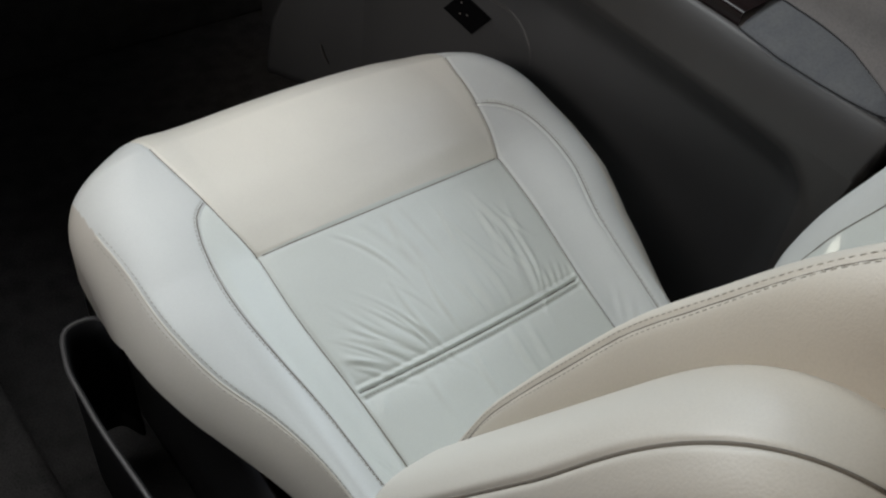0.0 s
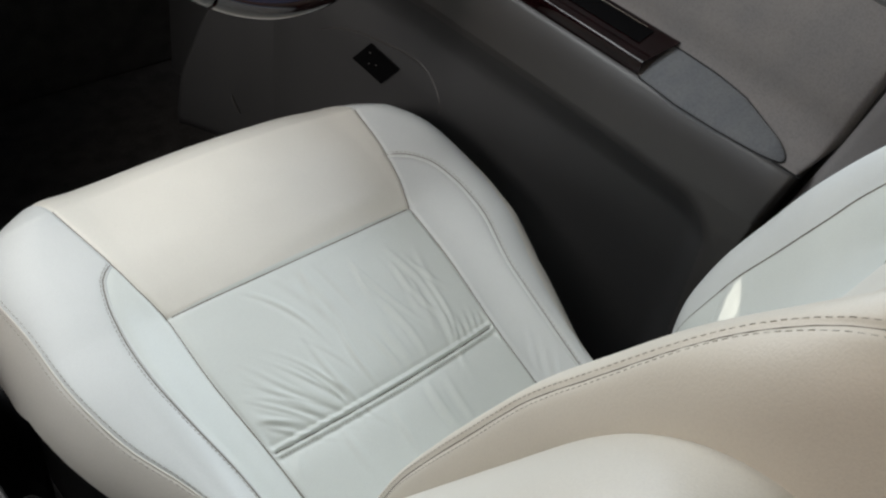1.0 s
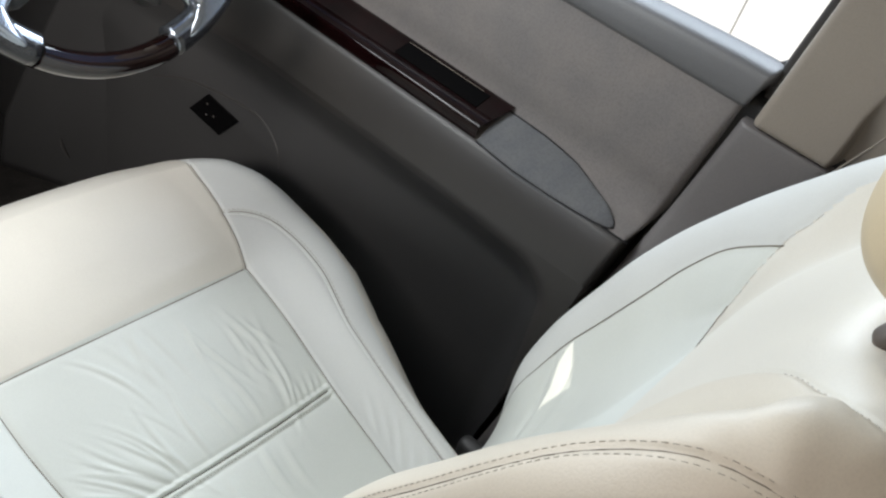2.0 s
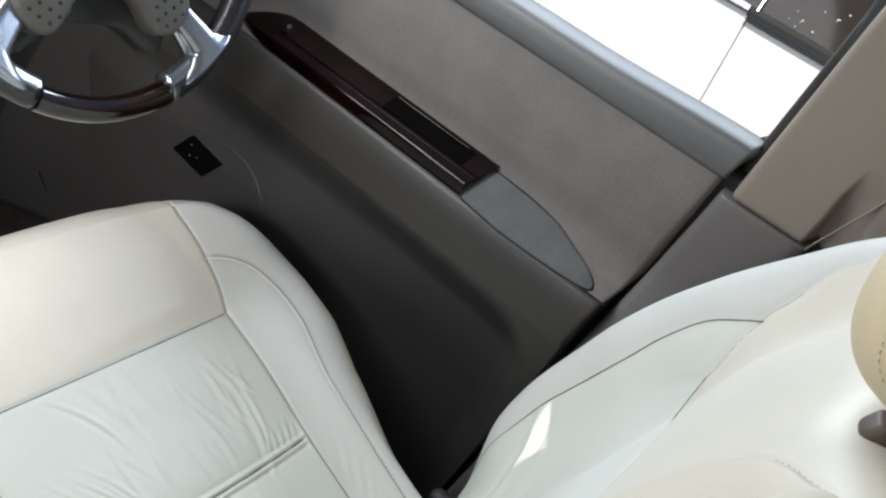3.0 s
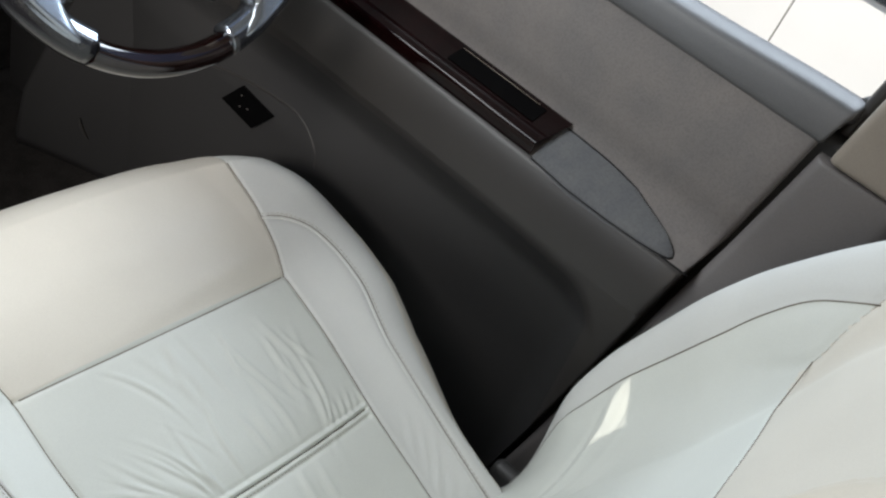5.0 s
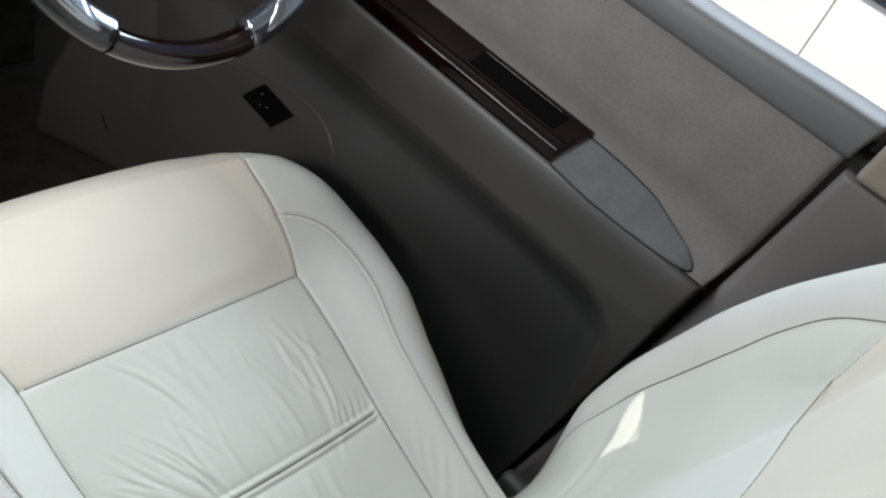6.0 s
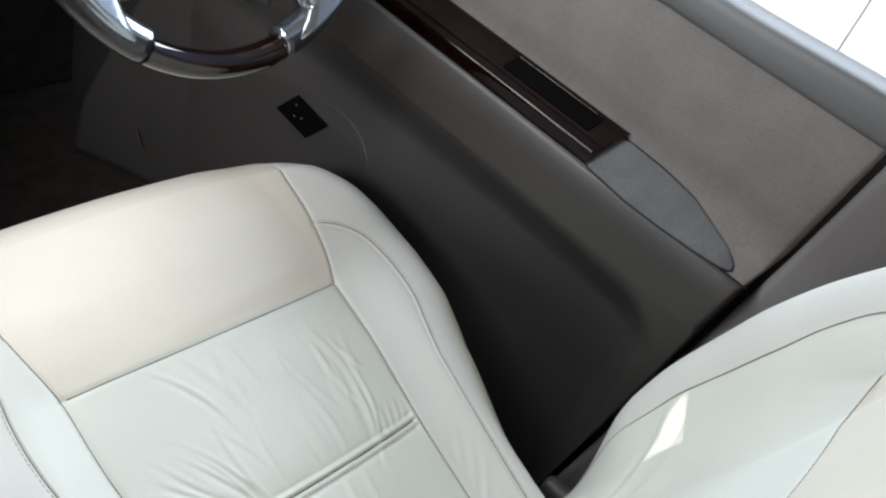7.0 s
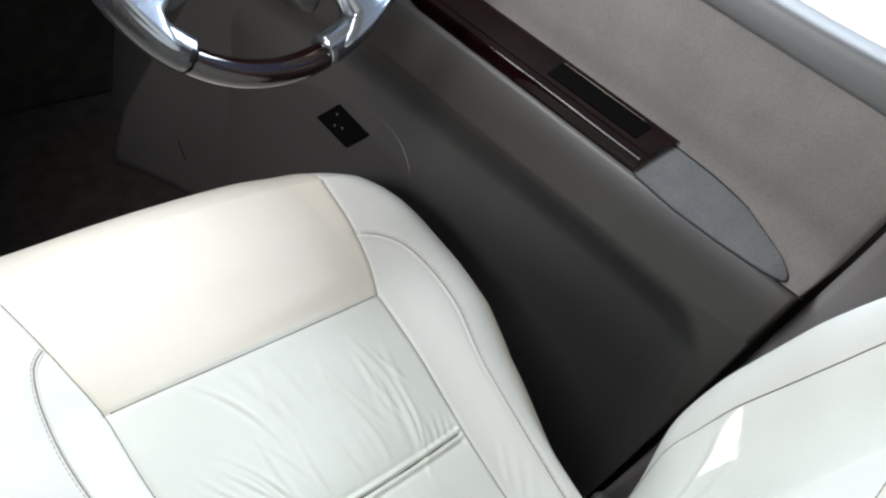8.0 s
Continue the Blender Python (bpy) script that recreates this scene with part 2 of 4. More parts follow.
def wrinkle(x, y, seed):
    """Creases of worn leather: soft folds along the insert, a fan at its rear corners."""
    h = np.zeros(x.shape)
    rng = random.Random(seed)
    for i in range(26):
        cx = rng.uniform(-0.06, 0.12)
        h += crease(x, y, cx, rng.uniform(-0.145, -0.045), rng.uniform(78, 112) + 160 * max(0, -cx), rng.uniform(0.018, 0.044), rng.uniform(0.0024, 0.0050), rng.uniform(0.0006, 0.0015), rng.uniform(-5, 5))
    for i in range(18):
        k = i / 17
        h += crease(x, y, -0.132 + 0.085 * k, -0.136 + 0.010 * rng.uniform(-1, 1) + 0.006 * k, 150 - 40 * k + rng.uniform(-8, 8), rng.uniform(0.022, 0.042), rng.uniform(0.0018, 0.0030), rng.uniform(0.0007, 0.0016), rng.uniform(-4, 4))
    for i in range(4):
        h += crease(x, y, 0.108 + 0.0095 * i, -0.146, 82 - 3 * i, 0.012, 0.0026, 0.0010)
    for cx, cy, a in ((-0.02, -0.205, 0.0013), (0.030, -0.20, 0.0018), (0.052, -0.205, 0.0013), (-0.075, -0.19, 0.0008), (-0.132, -0.178, 0.0012)):
        h += crease(x, y, cx, cy, 88 if cx > -0.1 else 60, 0.026 if cx > -0.1 else 0.012, 0.0042, a, 4)
    return h


# cushion: seams as lines (across, along) on the unrolled cover
SIDE = [(0.1525, 0.0), (0.153, -0.06), (0.147, -0.165), (0.150, -0.34)]
WING = [(0.1525, 0.0), (0.161, 0.030), (0.168, 0.064), (0.176, 0.10), (0.186, 0.14), (0.200, 0.20), (0.205, 0.28)]
PIPES = {
    -1: spline([(0.170, 0.066), (0.181, 0.058), (0.192, 0.034), (0.198, 0.0), (0.200, -0.05), (0.194, -0.11), (0.186, -0.16), (0.183, -0.213), (0.181, -0.34)], 44).tolist(),
    1: spline([(0.168, 0.064), (0.186, 0.054), (0.200, 0.037), (0.209, 0.0), (0.211, -0.03), (0.206, -0.111), (0.198, -0.215), (0.194, -0.34)], 44).tolist(),
}
STEP = 0.0016
A, B = np.meshgrid(np.arange(-0.46, 0.4601, STEP), np.arange(-0.34, 0.36, STEP), indexing="ij")


def cushion_place(A, B):
    X, Y, drop, e = rolled(A, B, 0.222, -1.0, 0.140, 0.050, 0.050, flare=-0.04)
    X = X * (1 + 0.10 * np.clip(Y, -0.4, 0.14) - 0.9 * np.clip(-0.06 - Y, 0, 1) ** 2)
    X = X - 0.022 * step(-X, 0.215, 0.285) * step(Y, -0.25, 0.0)
    out = np.sign(X) * step(np.abs(X), 0.19, 0.25)
    X = X + out * (np.where(X < 0, 0.014, 0.003) * np.exp(-((Y + 0.045) / 0.08) ** 2) - 0.022 * step(-Y, 0.10, 0.25))
    y = np.clip(Y, -0.4, 0.14)
    top = np.where(y < 0.0, 0.35 + 0.29 * y, 0.35 + 0.33 * y - 0.3 * y * y)
    ax = np.abs(A)
    rise = (0.014 + 0.05 * np.clip(-y, 0, 0.3)) * step(ax, 0.15, 0.212) * (1 - step(y, -0.06, 0.13))
    crown = 0.006 * np.cos(np.clip(A / 0.15, -1, 1) * math.pi / 2) * step(y, -0.34, -0.1)
    wing = step(ax, 0.15, 0.19)
    puff = 0.004 * (step(y, 0.0, 0.03) * (1 - wing) + step(y, -0.10, 0.14) * wing)
    Z = top + rise + crown + puff - drop
    # the outboard bolster swells beside the thighs and draws in towards the hinge; the front edge bows forward and rolls down
    right, left, front = step(X, 0.15, 0.24), step(-X, 0.15, 0.24), step(Y, 0.06, 0.19)
    dx = right * np.interp(Y, [-0.28, -0.19, -0.12, -0.06, 0.0, 0.06, 0.12, 0.20], [-0.018, -0.012, -0.009, 0.007, 0.012, 0.008, 0.003, 0.001])
    dx = dx + left * np.interp(Y, [-0.03, 0.05, 0.12, 0.20], [0.0, 0.001, 0.004, 0.006])
    cr, cl = step(X, 0.10, 0.24), step(-X, 0.10, 0.24)
    dz = front * (-0.021 * cr + 0.004 * cl - 0.0246 * (1 - cr - cl))
    dy = front * (0.0075 * cr + 0.003 * cl + 0.028 * (1 - cr - cl))
    return np.stack([X + dx - 0.010, Y + dy - 0.008, Z + dz + 0.011], -1), e


P, E = cushion_place(A, B)
N = grid_normals(P)
relief = np.zeros(A.shape)
AA = np.abs(A)
d_front = np.where(AA < 0.15, np.abs(B - 0.004 * (A / 0.15) ** 2 + 0.004), np.hypot(AA - 0.15, B))
d_side, _ = near_line(AA, B, SIDE)
d_wing, _ = near_line(AA, B, WING)
d_pipe = np.where(A < 0, near_line(-A, B, PIPES[-1])[0], near_line(A, B, PIPES[1])[0])
rear_line = -0.163 + 0.006 * (A / 0.15) ** 2
in_x = 1 - step(AA, 0.140, 0.147)
for d, depth, w in ((d_front, 0.0016, 0.0020), (d_side, 0.0019, 0.0021), (d_wing, 0.0015, 0.0018)):
    relief -= depth * np.exp(-(d / w) ** 2)
    relief -= depth * 0.25 * np.exp(-(d / 0.007) ** 2)
relief -= np.where(A < 0, 0.0008, 0.0013) * np.exp(-(d_pipe / 0.0045) ** 2)
d_rear = B - rear_line
relief += in_x * (0.0026 * np.exp(-(d_rear / 0.0052) ** 4) - 0.0046 * np.exp(-(d_rear / 0.0015) ** 2) - 0.0012 * np.exp(-((np.abs(d_rear) - 0.0075) / 0.0020) ** 2))
relief -= in_x * 0.004 * np.exp(-(d_rear / 0.018) ** 2)
insert = (1 - step(AA, 0.125, 0.148)) * step(-B, 0.004, 0.02)
relief += insert * wrinkle(A, B, 4)
for i in range(6):
    relief += crease(A, B, 0.166 + 0.006 * (i % 3), -0.205 - 0.016 * i, 66 - 4 * i, 0.018, 0.0036, 0.0007) * (1 - step(AA, 0.185, 0.197)) * step(AA, 0.152, 0.16)
    relief += crease(A, B, -0.166 - 0.006 * (i % 3), -0.225 - 0.016 * i, 112, 0.014, 0.0034, 0.0009) * (1 - step(AA, 0.178, 0.188)) * step(AA, 0.152, 0.16)
relief += 0.0022 * np.exp(-((B - 0.012 - 0.10 * (A + 0.02)) / 0.012) ** 2) * (1 - step(AA, 0.10, 0.15))
# side hem, with its double row of thread
C_HEM = spline([(0.229, -0.34), (0.233, -0.21), (0.237, -0.153), (0.242, -0.107), (0.245, -0.05), (0.250, 0.003), (0.256, 0.05), (0.261, 0.08), (0.264, 0.11), (0.272, 0.15), (0.285, 0.19)], 60).tolist()
d_hem, _ = near_line(-A, B, C_HEM)
relief += (1 - step(B, -0.03, 0.05)) * (0.0008 * np.exp(-(d_hem / 0.010) ** 2) - 0.0016 * np.exp(-(d_hem / 0.0018) ** 2))
P = P + N * relief[..., None] - S
# the cover ends in a hem along its inboard side
hem_end = np.interp(B[0], [-0.34, -0.13, -0.05, -0.02, 0.02, 0.053, 0.08, 0.14, 0.19], [0.284, 0.279, 0.281, 0.284, 0.303, 0.328, 0.336, 0.338, 0.46])
for j in range(P.shape[1]):
    at = np.clip(A[:, j], -hem_end[j], 0.46)
    P[:, j] = np.stack([np.interp(at, A[:, j], P[:, j, c]) for c in range(3)], -1)
hidden = A[1:, 1:] < -hem_end[None, 1:]
cellA, cellB = (A[:-1, :-1] + A[1:, 1:]) / 2, (B[:-1, :-1] + B[1:, 1:]) / 2
cellE = (E[:-1, :-1] + E[1:, 1:]) / 2
ca = np.abs(cellA)
wing_x = np.interp(cellB, [q[1] for q in WING], [q[0] for q in WING])
side_x = np.interp(cellB, [q[1] for q in SIDE][::-1], [q[0] for q in SIDE][::-1])
pipe_x = np.where(cellA < 0, *(np.interp(cellB, [q[1] for q in PIPES[k]][::-1], [q[0] for q in PIPES[k]][::-1]) for k in (-1, 1)))
region = np.where(cellB > 0, np.where(ca < wing_x, 0, 3), np.where(ca < side_x, np.where(cellB > -0.163, 1, 2), 3))
region = np.where((region == 3) & (ca < pipe_x) & (cellB < 0.064), 5, region)
region = np.where(((region == 3) | (region == 5)) & (cellA > 0), region + 1, region)
hem_x = np.interp(cellB, [q[1] for q in C_HEM], [q[0] for q in C_HEM])
region = np.where((ca > hem_x) & (cellB < 0.19) & (region > 2), 7 + (cellA > 0), region)
region = np.where(hidden | (cellE > 0.30), -1, region)
panels(P, region, {0: "thigh_panel", 1: "seat_insert", 2: "rear_insert", 3: "bolster", 4: "bolster", 5: "bolster_inner_panel", 6: "bolster_inner_panel", 7: "side_panel", 8: "side_panel"}, {None: LEATHER, 1: INSERT, 2: INSERT, 3: BOLSTER, 4: BOLSTER, 5: INSERT, 6: BOLSTER, 7: SHADED}, seat)


on_cushion = sampler(P, N, A[0, 0], B[0, 0], STEP)


def shifted(line, d):
    out = []
    for i, (x, y) in enumerate(line):
        x0, y0 = line[max(i - 1, 0)]
        x1, y1 = line[min(i + 1, len(line) - 1)]
        L = math.hypot(x1 - x0, y1 - y0)
        out.append((x - (y1 - y0) / L * d, y + (x1 - x0) / L * d))
    return out


seam_runs = [[(a, 0.004 * (a / 0.15) ** 2 - 0.004) for a in np.linspace(-0.148, 0.148, 80)], [(a, -0.163 + 0.006 * (a / 0.15) ** 2) for a in np.linspace(-0.142, 0.142, 80)]]
for sx in (-1, 1):
    seam_runs.append([(sx * x, b) for x, b in spline(SIDE, 70).tolist()])
    seam_runs.append([(sx * x, b) for x, b in spline(WING[:5], 60).tolist()])
for run in seam_runs:
    part("seam", tube([p for p, _ in on_cushion(run, 0.0)], 0.0007, 6), SEAM, seat)
stitches("stitching", on_cushion([(a, -0.1685 + 0.006 * (a / 0.15) ** 2) for a in np.linspace(-0.14, 0.14, 80)], 0.0), 0.0022, 0.0020, 0.00022, seat)
for sx in (-1, 1):
    inner = [(sx * x, y) for x, y in PIPES[sx]]
    part("seam", tube([p for p, _ in on_cushion(shifted(inner, 0.0021 * sx), 0.0002)], 0.0006, 6), SEAM, seat)
    stitches("stitching", on_cushion(shifted(inner, 0.0045 * sx)), 0.0034, 0.0018, 0.00032, seat)
    part("piping", tube([p for p, _ in on_cushion(inner, -0.0001)], 0.0017 if sx > 0 else 0.0012, 8), BOLSTER, seat)
part("seam", tube([p for p, _ in on_cushion([(-x, b) for x, b in C_HEM if b < 0.09], 0.0002)], 0.0010, 6), LEATHER, seat)
for off in (-0.0030, 0.0030):
    stitches("stitching", on_cushion([(-x, b) for x, b in shifted(C_HEM, off) if b < 0.09], 0.0003), 0.0036, 0.0024, 0.00027, seat)

# ---- backrest: across x, up the back u, forward n ----
BO, BU, BN = np.array((0, -0.231, 0.30)), np.array((0, -0.511, 0.859)), np.array((0, 0.859, 0.511))
STEP = 0.0021
A, B = np.meshgrid(np.arange(-0.44, 0.4401, STEP), np.arange(-0.02, 0.92, STEP), indexing="ij")
B_SIDE = spline([(0.178, -0.02), (0.178, 0.10), (0.176, 0.20), (0.173, 0.28), (0.1685, 0.36), (0.163, 0.40), (0.1606, 0.421), (0.1669, 0.4504), (0.1711, 0.4693), (0.1753, 0.486), (0.1774, 0.505), (0.1816, 0.526), (0.1858, 0.545), (0.190, 0.60)], 80).tolist()
B_PIPE = spline([(0.195, -0.02), (0.195, 0.05), (0.1921, 0.102), (0.1885, 0.154), (0.1879, 0.228), (0.187, 0.26), (0.1858, 0.322), (0.1858, 0.377), (0.1837, 0.430), (0.1774, 0.463), (0.1732, 0.482)], 44).tolist()
B_HEM = spline([(0.253, -0.02), (0.2525, 0.10), (0.251, 0.20), (0.248, 0.30), (0.250, 0.40), (0.2455, 0.48), (0.239, 0.55), (0.228, 0.60), (0.226, 0.64), (0.233, 0.68), (0.2415, 0.72), (0.249, 0.76)], 60).tolist()
# inner edge of the inboard bolster, running up into a stitched seam over the shoulder
B_INNER = spline([(0.178, -0.02), (0.165, 0.16), (0.135, 0.30), (0.105, 0.40), (0.085, 0.46), (0.068, 0.50), (0.058, 0.53), (0.0555, 0.555), (0.061, 0.595), (0.069, 0.618), (0.080, 0.634), (0.095, 0.646), (0.1145, 0.6545), (0.1334, 0.665), (0.160, 0.677), (0.178, 0.698), (0.180, 0.73), (0.17, 0.76)], 100).tolist()
ARCH = spline([(-0.10, 0.462), (-0.035, 0.4425), (-0.005, 0.4345), (0.034, 0.427), (0.072, 0.418), (0.112, 0.4065), (0.132, 0.4005), (0.148, 0.3985), (0.1555, 0.4055), (0.1606, 0.421)], 120)


def arch(a):
    """Height of the seam between the backrest's upper panel and its lower insert."""
    return np.interp(a, ARCH[:, 0], ARCH[:, 1])


def back_place(A, B):
    X, U, drop, e = rolled(A, B, 0.205, -1.0, 0.655, 0.045, 0.09, flare=0.0)
    U = U * (1 - 0.06 * (1 - step(np.abs(A), 0.04, 0.19)) * step(U, 0.46, 0.66))
    u = np.clip(U, 0, 0.70)
    X = X * np.interp(U, [-0.1, 0.1, 0.35, 0.5, 0.62, 0.70], [0.94, 1.0, 1.06, 1.05, 0.97, 0.90])
    X = X + 0.007 * step(X, 0.17, 0.25) * np.exp(-((U - 0.42) / 0.13) ** 2)
    crest = np.interp(u, [0, 0.1, 0.2, 0.3, 0.45, 0.55, 0.65, 0.71], [-0.10, -0.045, 0.006, 0.038, 0.052, 0.047, 0.030, 0.012])
    mid = np.interp(u, [0, 0.1, 0.2, 0.3, 0.4, 0.48, 0.56, 0.66, 0.71], [-0.075, -0.078, -0.073, -0.058, -0.036, -0.013, -0.009, -0.010, -0.015])
    k = np.where(A > 0, step(A, 0.142, 0.211), step(-A, 0.13, 0.222))
    n = mid + (crest - mid) * k - drop
    # the inboard bolster is worn flatter
    flat = np.interp(U, [0.15, 0.25, 0.33, 0.40, 0.47, 0.55, 0.62, 0.68], [0.0, 0.010, 0.019, 0.020, 0.018, 0.014, 0.008, 0.0])
    n = n - flat * np.where(A < 0, (1 - step(-A, 0.205, 0.254)) * step(-A, 0.10, 0.19), 0.0)
    # the two bolsters are not alike: the outboard one stands further out low down, the inboard one leans in
    heights = [0.05, 0.13, 0.21, 0.29, 0.37, 0.45, 0.53, 0.61, 0.68, 0.74]
    outer, inner = step(A, 0.12, 0.21), step(-A, 0.12, 0.21)
    X = X + outer * np.interp(U, heights, [0.0466, 0.0339, 0.0356, 0.0382, 0.0334, 0.0183, 0.0034, -0.0057, -0.011, -0.015])
    X = X + inner * np.interp(U, heights, [-0.0032, 0.0071, 0.0178, 0.0285, 0.0371, 0.0396, 0.0303, 0.0130, -0.005, -0.015])
    n = n + outer * np.interp(U, heights, [0.0121, 0.0223, 0.0076, -0.0047, -0.0069, -0.0154, -0.0173, -0.014, -0.009, -0.0037])
    n = n + inner * np.interp(U, heights, [-0.0009, -0.0003, 0.0003, 0.0001, 0.0036, 0.0023, 0.0003, -0.001, 0.006, 0.008])
    return np.stack([X, U, n], -1), e


def soften(v, it=140):
    for _ in range(it):
        v = v.copy()
        v[:, 1:-1] = (v[:, :-2] + 2 * v[:, 1:-1] + v[:, 2:]) / 4
    return v


def back_world(L):
    return BO + L[..., :1] * np.array((1, 0, 0)) + L[..., 1:2] * BU + L[..., 2:] * BN


L, E = back_place(A, B)
L[..., 2] = soften(L[..., 2])
L[..., 0] = soften(L[..., 0])
P = back_world(L)
N = -grid_normals(P)
AA = np.abs(A)
d_side, _ = near_line(AA, B, B_SIDE)
d_side = np.where(A > 0, d_side, 9.0)
d_pipe, _ = near_line(AA, B, B_PIPE)
d_inner, _ = near_line(-A, B, B_INNER)
in_x = lambda b: np.interp(b, [q[1] for q in B_INNER], [q[0] for q in B_INNER])
over = -A - in_x(B)
proud = step(over, -0.002, 0.020) * (1 - step(over, 0.035, 0.10)) * step(B, 0.42, 0.50) * (1 - step(B, 0.65, 0.69))
fade = 1 - step(B, 0.50, 0.58)
crisp = step(B, 0.33, 0.42)
relief = -(0.0016 * crisp * np.exp(-(d_side / 0.0024) ** 2) + 0.001 * np.exp(-(d_side / 0.009) ** 2) + 0.006 * (1 - crisp) * np.exp(-(d_side / 0.016) ** 2)) * fade
relief -= (0.0016 * np.exp(-((B - arch(A)) / 0.0024) ** 2) + 0.001 * np.exp(-((B - arch(A)) / 0.010) ** 2)) * (1 - step(A, 0.125, 0.145)) * step(A + in_x(B), -0.002, 0.003)
relief -= 0.0013 * np.exp(-(d_pipe / 0.0045) ** 2) * np.where(A > 0, 1.0, 0.0)
relief -= 0.010 * np.exp(-(((AA - 0.040) / 0.036) ** 2 + ((B - 0.70) / 0.034) ** 2))
relief += 0.006 * proud - np.exp(-(d_inner / 0.0022) ** 2) * np.where(B > 0.61, 0.0011, 0.0004)
for ca0, cb0, turn_deg, length, deep in ((0.169, 0.163, 62, 0.040, 0.0011), (0.172, 0.205, 66, 0.026, 0.0009), (0.158, 0.142, 60, 0.045, 0.0010), (0.147, 0.19, 68, 0.040, 0.0007), (0.140, 0.135, 64, 0.050, 0.0008), (0.120, 0.17, 70, 0.045, 0.0006)):
    relief += crease(A, B, ca0, cb0, turn_deg, length, 0.0026, -deep)
d_hem, _ = near_line(AA, B, B_HEM)
relief += 0.0006 * np.exp(-(d_hem / 0.010) ** 2) - 0.0018 * np.exp(-(d_hem / 0.0026) ** 2)
P = P + N * relief[..., None] - S
cellA, cellB = (A[:-1, :-1] + A[1:, 1:]) / 2, (B[:-1, :-1] + B[1:, 1:]) / 2
cellE = (E[:-1, :-1] + E[1:, 1:]) / 2
ca = np.abs(cellA)
side_x = np.interp(cellB, [q[1] for q in B_SIDE], [q[0] for q in B_SIDE])
pipe_x = np.interp(cellB, [q[1] for q in B_PIPE], [q[0] for q in B_PIPE])
hem_x = np.interp(cellB, [q[1] for q in B_HEM], [q[0] for q in B_HEM])
outboard = np.where((ca < side_x) | (cellB > 0.60), np.where((cellB < arch(cellA)) & (ca < side_x), 6, 0), np.where((ca < pipe_x) & (cellB < 0.49), 4, 2))
inboard = np.where(ca < in_x(cellB), np.where(cellB < arch(cellA), 6, 0), 1)
region = np.where(cellA > 0, outboard, inboard)
region = np.where((ca > hem_x) & (cellB < 0.76), np.where(cellA > 0, 7, 5), region)
region = np.where(cellE > 0.165, -1, region)
panels(P, region, {0: "backrest_upper_panel", 6: "backrest_insert", 1: "backrest_bolster", 2: "backrest_bolster", 4: "backrest_inner_panel", 5: "backrest_side_panel", 7: "backrest_side_panel"}, {None: LEATHER, 1: PEACH, 5: PEACH, 2: BOLSTER, 4: INSERT, 6: INSERT}, seat, flip=True)


on_back = sampler(P, N, A[0, 0], B[0, 0], STEP)
for sx in (-1, 1):
    for off in (-0.0036, 0.0036):
        stitches("stitching", on_back([(sx * x, u) for x, u in shifted(B_HEM, off)], 0.0001), 0.0026, 0.0018, 0.0002, seat, 0.00008)
    part("seam", tube([p for p, _ in on_back([(sx * x, u) for x, u in B_HEM], 0.0001)], 0.0003, 6), SEAM, seat)
stitches("stitching", on_back([(-x, u) for x, u in B_INNER if 0.634 < u < 0.75], 0.0), 0.0024, 0.0046, 0.00022, seat, 0.00008)
pipe_run = [p for p, _ in on_back(B_PIPE, 0.0003)]
part("seam", tube(pipe_run, [0.0002 + 0.00038 * float(step(i, 12, 22)) for i in range(len(pipe_run))], 6), SEAM, seat)
arch_run = [Vector(p) for p, _ in on_back([(a, arch(a)) for a in np.linspace(-0.065, 0.128, 80)] + [(0.1606, 0.421)], 0.0003)]
arch_run = arch_run[:-1] + [arch_run[-2].lerp(arch_run[-1], k) for k in np.linspace(0.1, 1, 10)]
part("seam", tube(arch_run, 0.0005, 6), SEAM, seat)
part("seam", tube([p for p, _ in on_back([(x, u) for x, u in B_SIDE if 0.42 < u < 0.525], 0.0)], 0.00024, 6), THREAD, seat)
# hard shell closing the backrest behind
bm = box((-0.24, -0.02, -0.165), (0.24, 0.69, -0.135), 0.02)
m = Matrix(((1, 0, 0, BO[0] - S[0]), (0, BU[1], BN[1], BO[1] - S[1]), (0, BU[2], BN[2], BO[2] - S[2]), (0, 0, 0, 1)))
bmesh.ops.transform(bm, matrix=m, verts=bm.verts)
part("back_shell", bm, PLASTIC_LOW, seat, "dark plastic back shell")

# headrest on two posts
su, sv = np.meshgrid(np.linspace(-1.5, 1.5, 61), np.linspace(0, 2 * math.pi, 97), indexing="ij")
power = lambda v, e: np.sign(v) * np.abs(v) ** e
section = power(np.cos(su), 0.75)
H = np.stack([0.125 * power(np.sin(su), 0.8), 0.060 * section * power(np.cos(sv), 0.7), 0.085 * section * power(np.sin(sv), 0.62)], -1)
turn = np.array(pose(0, 0, 0, 12, 0, 0).to_3x3())
H = H @ turn.T + np.array(rel(seat, (0.040, -0.5924, 0.922)))
headrest = sheet("headrest", H, TAN, seat, "tan leather headrest with stitched border", flip=True)
HN = -grid_normals(H)
for row in (9,):
    stitches("stitching", [((H[row, j] + HN[row, j] * 0.0002).tolist(), HN[row, j].tolist()) for j in range(97)], 0.0022, 0.0022, 0.00022, headrest)
    stitches("stitching", [((H[60 - row, j] + HN[60 - row, j] * 0.0002).tolist(), HN[60 - row, j].tolist()) for j in range(97)], 0.0022, 0.0022, 0.00022, headrest)
